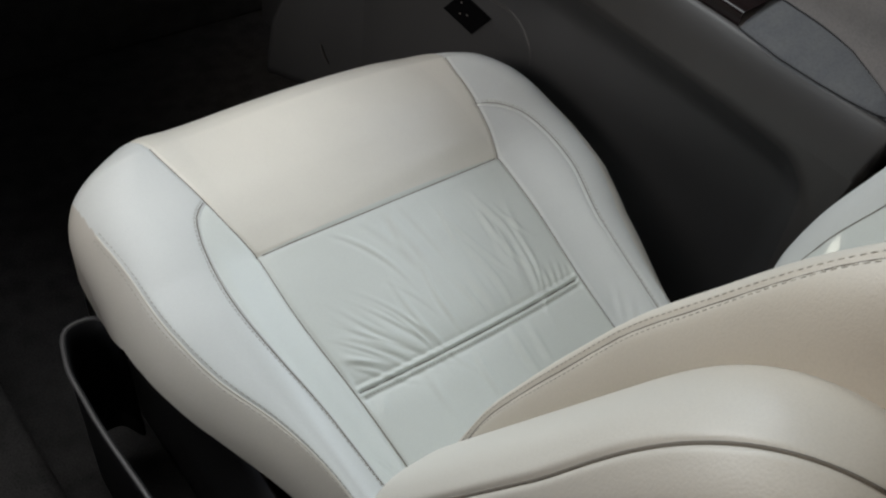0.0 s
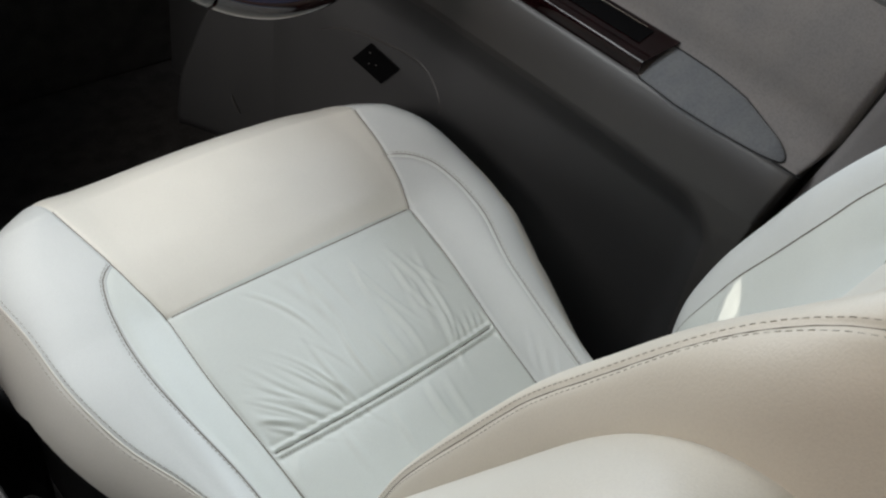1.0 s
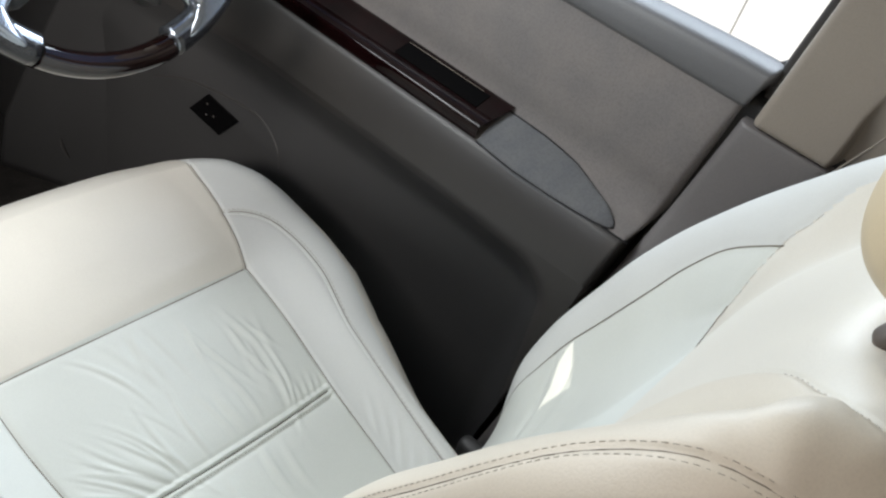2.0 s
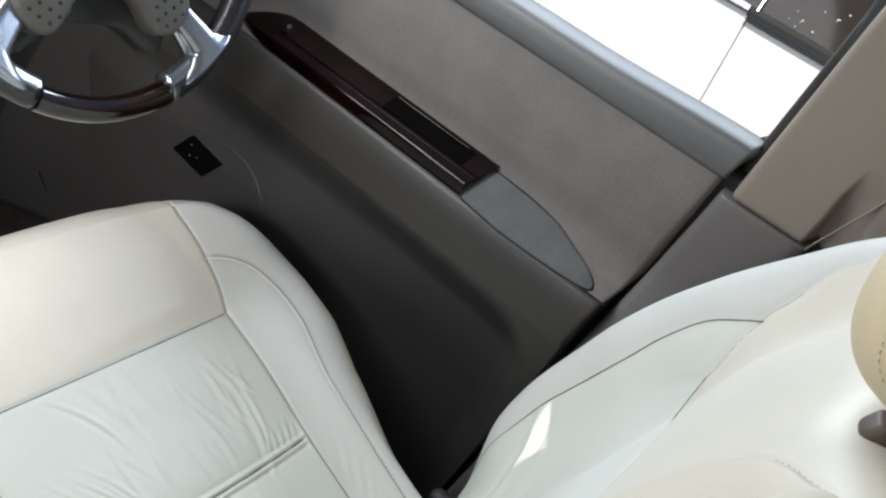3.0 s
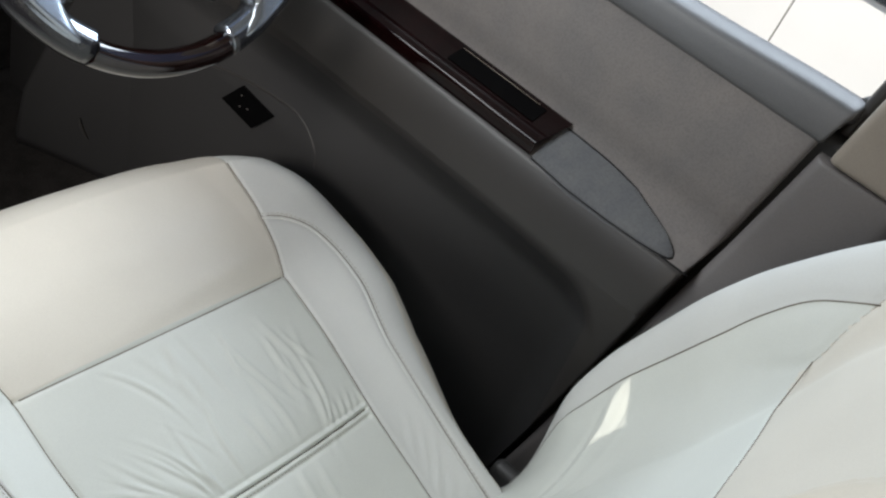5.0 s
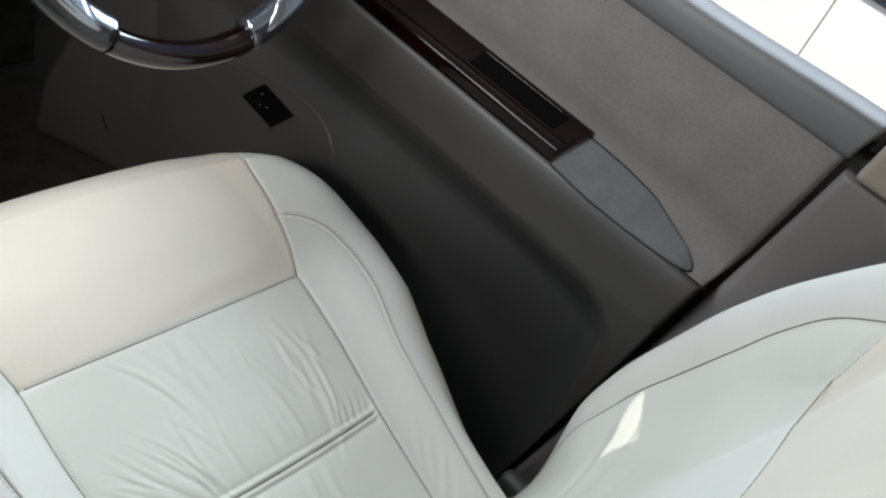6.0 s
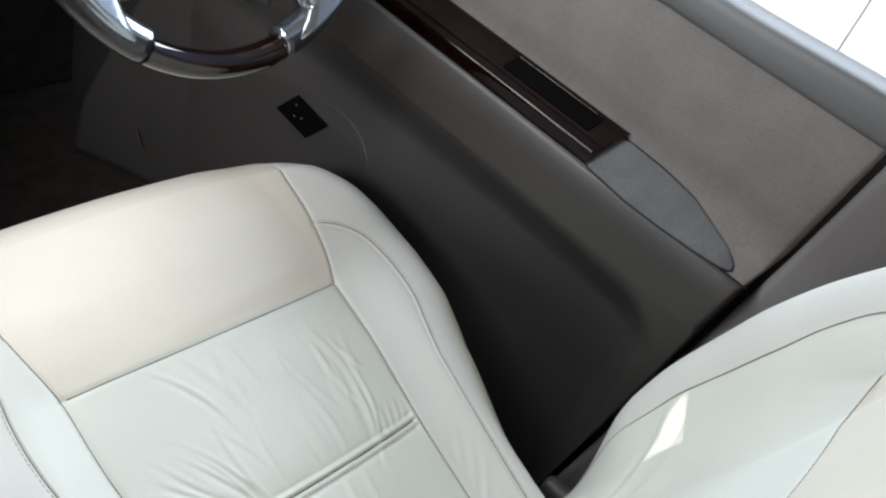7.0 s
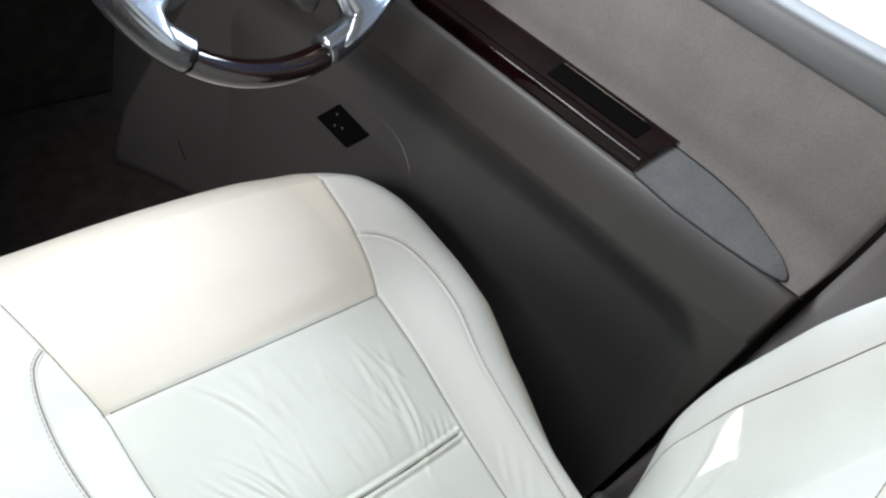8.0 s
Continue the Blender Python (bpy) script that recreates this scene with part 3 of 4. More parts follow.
for sx in (-1, 1):
    b = Vector(rel(seat, (0.058 + sx * 0.082, -0.602, 0.8295)))
    part("headrest_post", tube([b - Vector((0, -0.02, 0.05)), b + Vector((0, -0.01, 0.09))], 0.0065, 12), METAL, seat)
    cb = box((-0.018, -0.016, -0.014), (0.020, 0.013, 0.008), 0.0075, 5)
    bmesh.ops.transform(cb, matrix=Matrix.Translation(b + Vector((0, 0.004, 0.004))) @ pose(0, 0, 0, 25, 0, 0), verts=cb.verts)
    collar = part("post_collar", cb, COLLAR, seat, "brown plastic post collar")
    bt = box((-0.0085, -0.0085, -0.010), (0.0085, 0.0085, 0.009), 0.006, 5)
    bmesh.ops.transform(bt, matrix=Matrix.Translation(b + Vector((-0.010, 0.024, 0.005))) @ pose(0, 0, 0, 25, 0, 20), verts=bt.verts)
    part("release_button", bt, COLLAR, collar)

# folded-up armrest on the inboard side, with a seam down its front face
arm_m = Matrix(((1, 0, 0, -0.2804 - S[0]), (0, BU[1], BN[1], BO[1] - S[1]), (0, BU[2], BN[2], BO[2] - S[2]), (0, 0, 0, 1))) @ pose(0, 0.1196, -0.0499, 0, 0, -4.2) @ pose(0, 0, 0, -0.6)


def arm_place(y, th, lift=0.0):
    """The padded bar's skin: a rounded oblong section and a blunt rounded end."""
    q = min(1.0, max(0.0, (y - 0.350) / 0.124))
    q0 = min(1.0, max(0.0, (0.17 - y) / 0.05))
    tall, wide = (1 - q**2.5) ** 0.5 * (1 - 0.8 * q0**2), (1 - q**4) ** 0.25 * (1 - 0.8 * q0**2)
    c, n = math.cos(th), math.sin(th)
    x = (0.0544 + lift) * math.copysign(abs(c) ** 0.66, c) * wide
    z = (0.067 + lift) * math.copysign(abs(n) ** 0.66, n) * tall
    return arm_m @ Vector((x, y, z))


ends = [0.474 - 0.124 * (1 - math.sin(k)) for k in np.linspace(0, math.pi / 2, 26)]
runs = list(np.linspace(0.12, 0.345, 34)) + ends[1:]


def seam_at(y):
    """Angle round the section at which the seam runs."""
    return math.radians(134.5 - 543 * max(0.0, y - 0.33) ** 1.6)


grid = []
for y in runs:
    row = []
    for j in range(289):
        th = 2 * math.pi * j / 288
        off = th - seam_at(y)
        dip = 0.0022 * math.exp(-(off / 0.05) ** 2) - 0.0010 * math.exp(-(off / 0.16) ** 2)
        row.append(arm_place(y, th, -dip))
    grid.append(row)
armrest = sheet("armrest", np.array(grid), LEATHER, seat, "folded-up cream leather armrest", flip=True)
part("armrest_seam", tube([arm_place(y, seam_at(y), -0.0010) for y in runs[:-3]], 0.0010, 8), SEAM, armrest, "dark recessed seam")

# seat base, plastic side shield and its open pocket
part("seat_base", box(rel(seat, (-0.22, -0.36, 0.03)), rel(seat, (0.22, 0.10, 0.24)), 0.02), BLACK, seat, "dark seat base")
for sx in (-1, 1):
    ys = np.linspace(-0.36, 0.13, 30)
    zt = np.interp(ys, [-0.40, -0.25, -0.13, -0.08, 0.0, 0.06, 0.13], [0.22, 0.25, 0.285, 0.298, 0.300, 0.26, 0.19])
    zt = zt if sx < 0 else zt - 0.10 * step(-ys, 0.0, 0.25)
    rows = []
    for k in np.linspace(0, 1, 8):
        x = sx * (0.252 + 0.012 * math.sin(k * math.pi)) * np.ones(30)
        rows.append(np.stack([x - S[0], ys - S[1], zt * (1 - k) + 0.06 * k], -1))
    ob = sheet("side_shield", np.array(rows), PLASTIC, seat, "dark plastic side shield")
    mod = ob.modifiers.new("thick", "SOLIDIFY")
    mod.thickness = 0.004
lip = spline([(-0.276, 0.067), (-0.293, 0.095), (-0.320, 0.095), (-0.338, 0.057), (-0.343, 0.0), (-0.341, -0.13), (-0.341, -0.30)], 60)
rows = [np.stack([lip[:, 0] - S[0] + 0.012 * k, lip[:, 1] - S[1], np.full(60, 0.25 - 0.19 * k)], -1) for k in np.linspace(0, 1, 6)]
ob = sheet("side_pocket", np.array(rows), BLACK, seat, "black plastic side pocket with a thin lip")
mod = ob.modifiers.new("thick", "SOLIDIFY")
mod.thickness = 0.004
part("pocket_lip", tube([(x - S[0], y - S[1], 0.25) for x, y in lip], 0.0024, 8), PILLAR_LOW, seat, "pale thin pocket lip")
part("recliner_cover", box(rel(seat, (0.236, -0.36, 0.18)), rel(seat, (0.258, -0.275, 0.262)), 0.010, 5), PLASTIC_LOW, seat, "dark plastic recliner cover")

# ---- the driver's door ----
door = thing("driver_door", (0.45, 0.2, 0.0), "taupe car door panel with suede insert and dark wood trim", "car door")
D = np.array(door.location)


def door_edge(z):
    """The door's rear edge at the height z."""
    return -0.213 - 0.225 * z + 0.055 * z * z


ARC = spline([(0.388, 0.329), (0.348, 0.353), (0.306, 0.369), (0.267, 0.3775), (0.222, 0.385), (0.178, 0.386), (0.1515, 0.3755), (0.1345, 0.358), (0.1315, 0.339)], 40)


def bulge(y, z):
    """How far the lower door swells inboard."""
    return 0.030 * step(y, -0.20, 0.15) * step(-z, -0.47, -0.35)


def strip(name, section, mat, label="", y0=None, y1=0.80, n=70, extra=None):
    """A run of the door along y with a section of (x, z); its rear end follows the door's edge."""
    sec = np.array(section, float)
    rows = []
    for x, z in sec:
        a = door_edge(z) if y0 is None else y0
        ys = np.r_[a, a, a + 0.0015, np.linspace(a + 0.005, y1, n - 3)]
        xs = np.r_[x + 0.04, x + 0.004, x + 0.001, np.full(n - 3, x)]
        if extra is not None:
            xs = xs - extra(ys, np.full(n, z))
        rows.append(np.stack([xs, ys, np.full(n, z)], -1) - D)
    return sheet(name, np.array(rows), mat, door, label)


# upper edge of the recessed lower panel
TOP_Y, TOP_Z = [-0.27, -0.22, -0.13, 0.06, 0.19, 0.5, 0.8], [0.452, 0.456, 0.461, 0.463, 0.462, 0.44, 0.42]
ny, nz = 520, 240
zz = np.linspace(0.03, 0.472, nz)
vy = np.linspace(0, 1, ny)
Z, V = np.meshgrid(zz, vy, indexing="ij")
Y = door_edge(Z) + (0.80 - door_edge(Z)) * V
ztop = np.interp(Y, TOP_Y, TOP_Z)
dy, dz = Y + 0.268, ztop - Z
corner = 0.05
inside = np.where((dy < corner) & (dz < corner), corner - np.hypot(corner - dy, corner - dz), np.minimum(dy, dz))
face = np.interp(Z, [0.03, 0.30, 0.43, 0.472], [0.338, 0.332, 0.324, 0.322])
Xd = face + 0.019 * step(inside, -0.012, 0.045) - bulge(Y, Z)
turn = np.stack([Xd[:, :1] + 0.04, Y[:, :1], Z[:, :1]], -1)
G = np.concatenate([turn, np.stack([Xd, Y, Z], -1)], 1) - D
pocket = np.concatenate([np.zeros((nz - 1, 1), bool), (inside[:-1, :-1] > 0.004)], 1)
# the recess takes the darkened plastic in place of shade
sheet("lower_panel", G, PLASTIC_LOW, door, "taupe plastic lower door panel with recess shade in its colour", keep=pocket)
sheet("door_skin", G, PLASTIC, door, "smooth taupe plastic round the lower panel", keep=~pocket)
strip("armrest_pad", spline([(0.322, 0.472), (0.3240, 0.494), (0.3290, 0.514), (0.3350, 0.527), (0.3385, 0.532), (0.3425, 0.5335)], 24), PLASTIC, "smooth taupe door armrest padding")
strip("suede_insert", spline([(0.3425, 0.5345), (0.346, 0.5365), (0.362, 0.5405), (0.380, 0.548), (0.3895, 0.5635), (0.391, 0.60), (0.397, 0.65), (0.410, 0.692)], 40), SUEDE, "mottled taupe suede door insert")
sill = np.array([(0.418, 0.690), (0.4105, 0.6915), (0.408, 0.694), (0.4072, 0.698), (0.4088, 0.706), (0.4112, 0.714), (0.4132, 0.7195), (0.4160, 0.7232), (0.4205, 0.7255), (0.428, 0.7266), (0.440, 0.7272), (0.449, 0.7266), (0.455, 0.7245), (0.461, 0.719), (0.465, 0.710), (0.467, 0.690)])
rows = []
for x, z in sill:
    turn_in = np.linspace(0, math.pi / 2, 12)
    end = -0.347 - 0.30 * (z - 0.695)
    ys = np.r_[end + 0.004 * (1 - np.cos(turn_in)), np.linspace(end + 0.007, 0.80, 64)]
    k = 1 - 0.005 * (1 - np.r_[np.sin(turn_in), np.ones(64)]) / 0.04
    k[0] = 0.0
    lift = 0.006 * step(-ys, 0.15, 0.34) * min(1.0, max(0.0, (z - 0.692) / 0.02))
    rows.append(np.stack([0.438 + (x - 0.438) * k, ys, 0.705 + (z - 0.705) * k + lift], -1) - D)
sheet("window_sill", np.array(rows), SILL, door, "grey-taupe window sill ledge")
part("trim_gap", tube([rel(door, (0.3425, y, 0.5340)) for y in np.linspace(-0.322, -0.285, 8)], 0.0011, 6), BLACK, door, "dark joint under the suede")
bm = tube([rel(door, p) for p in spline([(0.447, -0.352, 0.728), (0.462, -0.358, 0.731), (0.472, -0.372, 0.737), (0.476, -0.386, 0.750)], 14).tolist()], 0.0075, 8)
part("corner_seal", bm, RUBBER, door, "black rubber window corner seal")

# wood trim with a rolled front edge
crease_arc = [(0.3445 - 0.0032 * math.cos(k), 0.5474 + 0.0041 * math.sin(k)) for k in np.radians(np.linspace(-8, 105, 12))]
W_SEC = np.array([(0.354, 0.524), (0.348, 0.5265), (0.344, 0.530), (0.3415, 0.536)] + crease_arc + [(x, 0.5515 + 0.330 * (x - 0.3457)) for x in np.linspace(0.351, 0.388, 9)] + [(0.392, 0.5660), (0.396, 0.5635)])
rows = []
for x, z in W_SEC:
    ys = np.linspace(-0.1165 - 0.01 * (x - 0.34) / 0.05, 0.275, 90)
    k = 1 - np.clip((ys - 0.20) / 0.076, 0, 1) ** 2.2
    rows.append(np.stack([0.344 + (x - 0.344) * k + 0.012 * (1 - k), ys, 0.547 + (z - 0.547) * k - 0.004 * (1 - k)], -1) - D)
sheet("wood_trim", np.array(rows), WOOD, door, "dark glossy lacquered wood trim")
PAD_Y = [-0.299, -0.2965, -0.290, -0.278, -0.260, -0.223, -0.173, -0.122]
PAD_IN, PAD_OUT = [0.3462, 0.3435, 0.3415, 0.3395, 0.3378, 0.3358, 0.3352, 0.3392], [0.3476, 0.3520, 0.3568, 0.3640, 0.3705, 0.3835, 0.3925, 0.3955]


def pad_place(y, k, lift=0.0):
    """The arm pad's skin at y, k of the way across: nearly flat, with a soft rolled edge."""
    a, b = float(np.interp(y, PAD_Y, PAD_IN)), float(np.interp(y, PAD_Y, PAD_OUT))
    x = a + (b - a) * k
    dome = (1 - abs(2 * k - 1) ** 5) * min(1.0, (b - a) / 0.02)
    return x, y, 0.5425 + 0.45 * (x - 0.36) + 0.0060 * dome + lift


runs_y = -0.299 + 0.1785 * (1 - np.cos(np.linspace(0, math.pi / 2, 50)))
across = [(0.0, -0.012)] + [(k, 0.0) for k in (1 - np.cos(np.linspace(0, math.pi, 22))) / 2] + [(1.0, -0.012)]
rows = [[Vector(pad_place(y, k, dz)) - Vector(D) for y in runs_y] for k, dz in across]
sheet("arm_pad", np.array(rows), PAD, door, "blue-grey suede arm pad with rounded end")
insert_x, insert_z = [0.346, 0.362, 0.380, 0.3895, 0.391, 0.397], [0.5365, 0.5405, 0.548, 0.5635, 0.60, 0.65]


def pad_rim(y):
    """Where the arm pad's outer edge meets the suede at y."""
    ks = np.linspace(1.0, 0.5, 120)
    for k in ks:
        x, _, z = pad_place(y, float(k))
        if z > np.interp(x, insert_x, insert_z):
            return x, y, z + 0.0006
    return pad_place(y, 1.0, 0.0012)


border = [pad_place(y, 0.0, 0.0012) for y in runs_y[::-1]] + [pad_rim(y) for y in runs_y]
part("pad_joint", tube([rel(door, p) for p in border], 0.0009, 6), BLACK, door, "dark joint round the arm pad")
part("lock_button", tube([rel(door, (0.372, 0.205, 0.557)), rel(door, (0.371, 0.205, 0.5625))], 0.0032, 12), METAL, door)
part("mirror_switch", box(rel(door, (0.358, 0.198, 0.553)), rel(door, (0.364, 0.208, 0.5585)), 0.0015), GLOSS, door)
def on_trim(i0, i1, y0, y1, lift, name, mat, label):
    """A thin piece that follows the upper face of the wood trim."""
    sec = W_SEC[i0:i1]
    rows = [np.stack([np.full(20, x - lift * 0.4), np.linspace(y0, y1, 20), np.full(20, z + lift)], -1) - D for x, z in sec]
    return sheet(name, np.array(rows), mat, door, label)


on_trim(18, 24, -0.095, 0.03, 0.0010, "window_switch_panel", GLOSS, "black window switch panel")
part("switch_edge", tube([rel(door, (W_SEC[23][0], y, W_SEC[23][1] + 0.0010)) for y in (0.028, -0.03, -0.085)], 0.00035, 6), PILLAR, door, "thin bright edge of the switch panel")
def on_lower(y, z):
    """The lower panel's face at (y, z)."""
    top = np.interp(y, TOP_Y, TOP_Z)
    d = min(y + 0.268, top - z)
    x = np.interp(z, [0.03, 0.30, 0.43, 0.472], [0.338, 0.332, 0.324, 0.322]) + 0.019 * step(d, -0.012, 0.045)
    return rel(door, (float(x - bulge(np.array(y), np.array(z))), y, z))


part("lighter_edge", tube([on_lower(y, z) for y, z in ARC], [0.0004 + 0.0016 * math.sin(math.pi * i / 39) ** 0.5 for i in range(40)], 8), PLASTIC, door, "raised moulding edge round the switch")
# seat switch on the swell of the lower panel
bm = box((-0.003, -0.5, -0.5), (0.003, 0.5, 0.5), 0)
for v in bm.verts:
    p, q = v.co.y + 0.5, v.co.z + 0.5
    y, z = 0.2435 + 0.062 * p - 0.032 * q, 0.3226 + 0.006 * p + 0.0405 * q
    v.co = on_lower(y, z) + Vector((v.co.x - 0.001, 0, 0))
plate = part("switch_plate", bm, GLOSS, door, "black switch plate with tiny pale marks", smooth=False)
for p, q in ((0.8, 0.75), (0.6, 0.35), (0.45, 0.5)):
    y, z = 0.2435 + 0.062 * p - 0.032 * q, 0.3226 + 0.006 * p + 0.0405 * q
    c = on_lower(y, z) + Vector((-0.0045, 0, 0))
    part("switch_mark", box(c - Vector((0.0006, 0.0010, 0.0007)), c + Vector((0.0006, 0.0010, 0.0007)), 0), PILLAR_LOW, plate, smooth=False)
part("door_core", box(rel(door, (0.42, -0.30, 0.03)), rel(door, (0.50, 0.80, 0.68)), 0.01), PLASTIC_LOW, door, "door core")

# ---- B pillar behind the door ----
pillar = thing("b_pillar", (0.45, -0.42, 0.0), "beige and taupe plastic B-pillar trim", "pillar trim", kind="structure")
Q = np.array(pillar.location)


def pillar_run(name, zs, y_front, mat, label, inset, wide):
    rows = []
    for z in zs:
        yf, dx = y_front(z), inset(z)
        bend = [(0.4120 + dx - 0.010 * math.sin(k), yf - 0.012 + 0.012 * math.cos(k)) for k in np.linspace(0, math.pi / 2, 9)]
        sec = [(0.46 + dx, yf), (0.43 + dx, yf)] + bend + [(0.4015 + dx, yf - 0.02), (0.4010 + dx, yf - 0.04), (0.4015 + dx, yf - wide + 0.015), (0.4035 + dx, yf - wide + 0.004), (0.409 + dx, yf - wide), (0.46 + dx, yf - wide)]
        rows.append([(x - Q[0], y - Q[1], z - Q[2]) for x, y in sec])
    return sheet(name, np.array(rows), mat, pillar, label)


rows = []
for z in [0.6835, 0.6838, 0.6847, 0.6865, 0.6895] + list(np.linspace(0.694, 1.30, 70)):
    yf = np.interp(z, [0.69, 0.884, 1.3], [-0.3605, -0.3865, -0.444])
    dx = float(np.interp(z, [0.6835, 0.6838, 0.6847, 0.6865, 0.6895], [0.05, 0.004, 0.0018, 0.0006, 0.0]))
    lip = float(np.interp(z, [0.68, 0.698, 0.722, 0.744, 0.776, 0.82, 1.3], [-0.4390, -0.4435, -0.4462, -0.4475, -0.4535, -0.4640, -0.56]))
    deep = 0.020 * float(step(0.782 - z, 0.0, 0.085))
    bend = [(0.4105 + dx - 0.0095 * math.sin(k), yf - 0.0085 + 0.0085 * math.cos(k)) for k in np.linspace(0, math.pi / 2, 9)]
    sec = [(0.46 + dx, yf), (0.43 + dx, yf)] + bend
    sec += [(0.4010 + dx, y) for y in np.linspace(yf - 0.012, lip + 0.004, 8)]
    for d in (0.002, 0.0, -0.0015, -0.003, -0.005, -0.008, -0.012, -0.018, -0.026, -0.036, -0.05, -0.08, -0.13):
        fall = float(step(-d, -0.001, 0.004)) * (1 - float(step(-d, 0.005, 0.050)))
        sec.append((0.4010 + dx + deep * fall + 0.012 * float(step(-d, 0.03, 0.14)), lip + d))
    rows.append([(x - Q[0], y - Q[1], z - Q[2]) for x, y in sec])
sheet("upper_trim", np.array(rows), PILLAR, pillar, "beige upper pillar trim")
pillar_run("lower_trim", list(np.linspace(0.03, 0.678, 30)) + [0.6805, 0.6817, 0.6821], lambda z: door_edge(z) - 0.008, PILLAR_LOW, "taupe lower pillar trim", inset=lambda z: np.interp(z, [0.03, 0.47, 0.57, 0.678, 0.6805, 0.6817, 0.6821], [-0.060, -0.070, -0.024, -0.001, -0.0002, 0.0015, 0.05]), wide=0.10)
part("pillar_core", box(rel(pillar, (0.43, -0.56, 0.69)), rel(pillar, (0.50, -0.374, 1.32)), 0.01), PLASTIC_LOW, pillar)
part("door_seal", box(rel(pillar, (0.42, -0.56, 0.03)), rel(pillar, (0.50, -0.30, 0.70)), 0.01), RUBBER, pillar, "black rubber door seal")
rows = []
for z in np.linspace(0.70, 1.30, 20):
    yf = np.interp(z, [0.69, 0.884, 1.3], [-0.3605, -0.3865, -0.444])
    sec = spline([(0.475, yf + 0.014), (0.440, yf + 0.0125), (0.434, yf + 0.009), (0.436, yf + 0.004), (0.475, yf + 0.002)], 12)
    rows.append([(x - Q[0], y - Q[1], z - Q[2]) for x, y in sec])
sheet("window_channel", np.array(rows), PLASTIC, pillar, "dark window channel ahead of the trim")
part("trim_edge", tube([rel(pillar, (0.402, y, z)) for y, z in ((-0.447, 0.682), (-0.4516, 0.694), (-0.4733, 0.743), (-0.4925, 0.790), (-0.510, 0.836))], 0.0011, 6), PILLAR, pillar, "thin pale edge of the quarter trim")

# ---- steering wheel ----
wheel = thing("steering_wheel", (0.046, 0.165, 0.748), "steering wheel with satin silver spokes and dark wood segment", "steering wheel")
tilt = math.atan(0.5)
WM = pose(0, 0, 0, -math.degrees(tilt) + 90, 0, 0) @ pose(0, 0, 0, 0, 0, -8.6)


def rim(a0, a1, r, thick, mat, name, label="", n=60):
    pts = [WM @ Vector((r * math.sin(a), -r * math.cos(a), 0)) for a in np.radians(np.linspace(a0, a1, n))]
    return part(name, tube(pts, thick, 16), mat, wheel, label)


rim(-23.2, 23.2, 0.174, 0.0124, WHEEL_WOOD, "wood_segment", "dark lacquered wood lower rim segment")
rim(23.9, 336.1, 0.172, 0.0146, RIM_DARK, "rim_top", "dark glossy rim", 150)
for side in (1, -1):
    rim(side * 23.8, side * 47.0, 0.1695, 0.0140, RIM, "rim_collar", "satin silver rim piece beside the wood", 30)


SPOKE = spline([(0.116, 36.5, 51.0), (0.130, 37.2, 50.2), (0.145, 36.8, 50.0), (0.157, 34.5, 50.8), (0.165, 30.0, 52.0), (0.172, 26.0, 54.5), (0.1805, 24.3, 59.0)], 60)
SPOKE_R, SPOKE_LO, SPOKE_HI = SPOKE.T


def blade(sx):
    """A short broad spoke that flares into the rim."""
    rows = []
    for k in np.linspace(0, 1, 34):
        r = 0.1805 - 0.0645 * k
        lo, hi = np.interp(r, SPOKE_R, SPOKE_LO), np.interp(r, SPOKE_R, SPOKE_HI)
        front, back = [], []
        for q in np.linspace(-1, 1, 17):
            a = math.radians((lo + hi) / 2 + (hi - lo) / 2 * q)
            t = 0.0172 * max(0.0, 1 - abs(q) ** 5) ** 0.5 * (1 - 0.5 * k) * min(1.0, 0.25 + 6 * k)
            p = Vector((sx * r * math.sin(a), -r * math.cos(a), 0.003 - 0.004 * k))
            front.append(WM @ (p + Vector((0, 0, t))))
            back.append(WM @ (p - Vector((0, 0, t))))
        rows.append(front + back[::-1] + front[:1])
    return sheet("spoke", np.array(rows), RIM, wheel, "satin silver spoke", flip=sx < 0)


for sx in (-1, 1):
    blade(sx)


def plate(name, outline, z0, z1, mat, label, bevel=0.006):
    """A thick plate with a rounded rim in the wheel's plane."""
    bm = bmesh.new()
    f = bm.faces.new([bm.verts.new((x, y, z0)) for x, y in outline])
    out = bmesh.ops.extrude_face_region(bm, geom=[f])
    top = [v for v in out["geom"] if isinstance(v, bmesh.types.BMVert)]
    for v in top:
        v.co.z = z1
    bmesh.ops.bevel(bm, geom=[e for e in bm.edges if all(v in top for v in e.verts)], offset=bevel, segments=4, profile=0.5, affect="EDGES")
    bmesh.ops.transform(bm, matrix=WM, verts=bm.verts)
    return part(name, bm, mat, wheel, label)


half = spline([(0.0, -0.069), (0.020, -0.071), (0.034, -0.079), (0.044, -0.095), (0.055, -0.107), (0.066, -0.107), (0.079, -0.097), (0.088, -0.084), (0.085, -0.060), (0.083, -0.02), (0.084, 0.03), (0.07, 0.065), (0.0, 0.075)], 44).tolist()
pad = plate("hub_pad", half + [(-x, y) for x, y in half[-2:0:-1]], -0.012, 0.016, HUB, "grey-brown airbag hub pad", 0.005)
arch_half = spline([(0.0, -0.098), (0.025, -0.099), (0.045, -0.106), (0.060, -0.118), (0.072, -0.125), (0.084, -0.105), (0.08, -0.05), (0.0, -0.04)], 30).tolist()
plate("hub_underside", arch_half + [(-x, y) for x, y in arch_half[-2:0:-1]], -0.045, -0.016, PLASTIC_LOW, "dark hub underside")
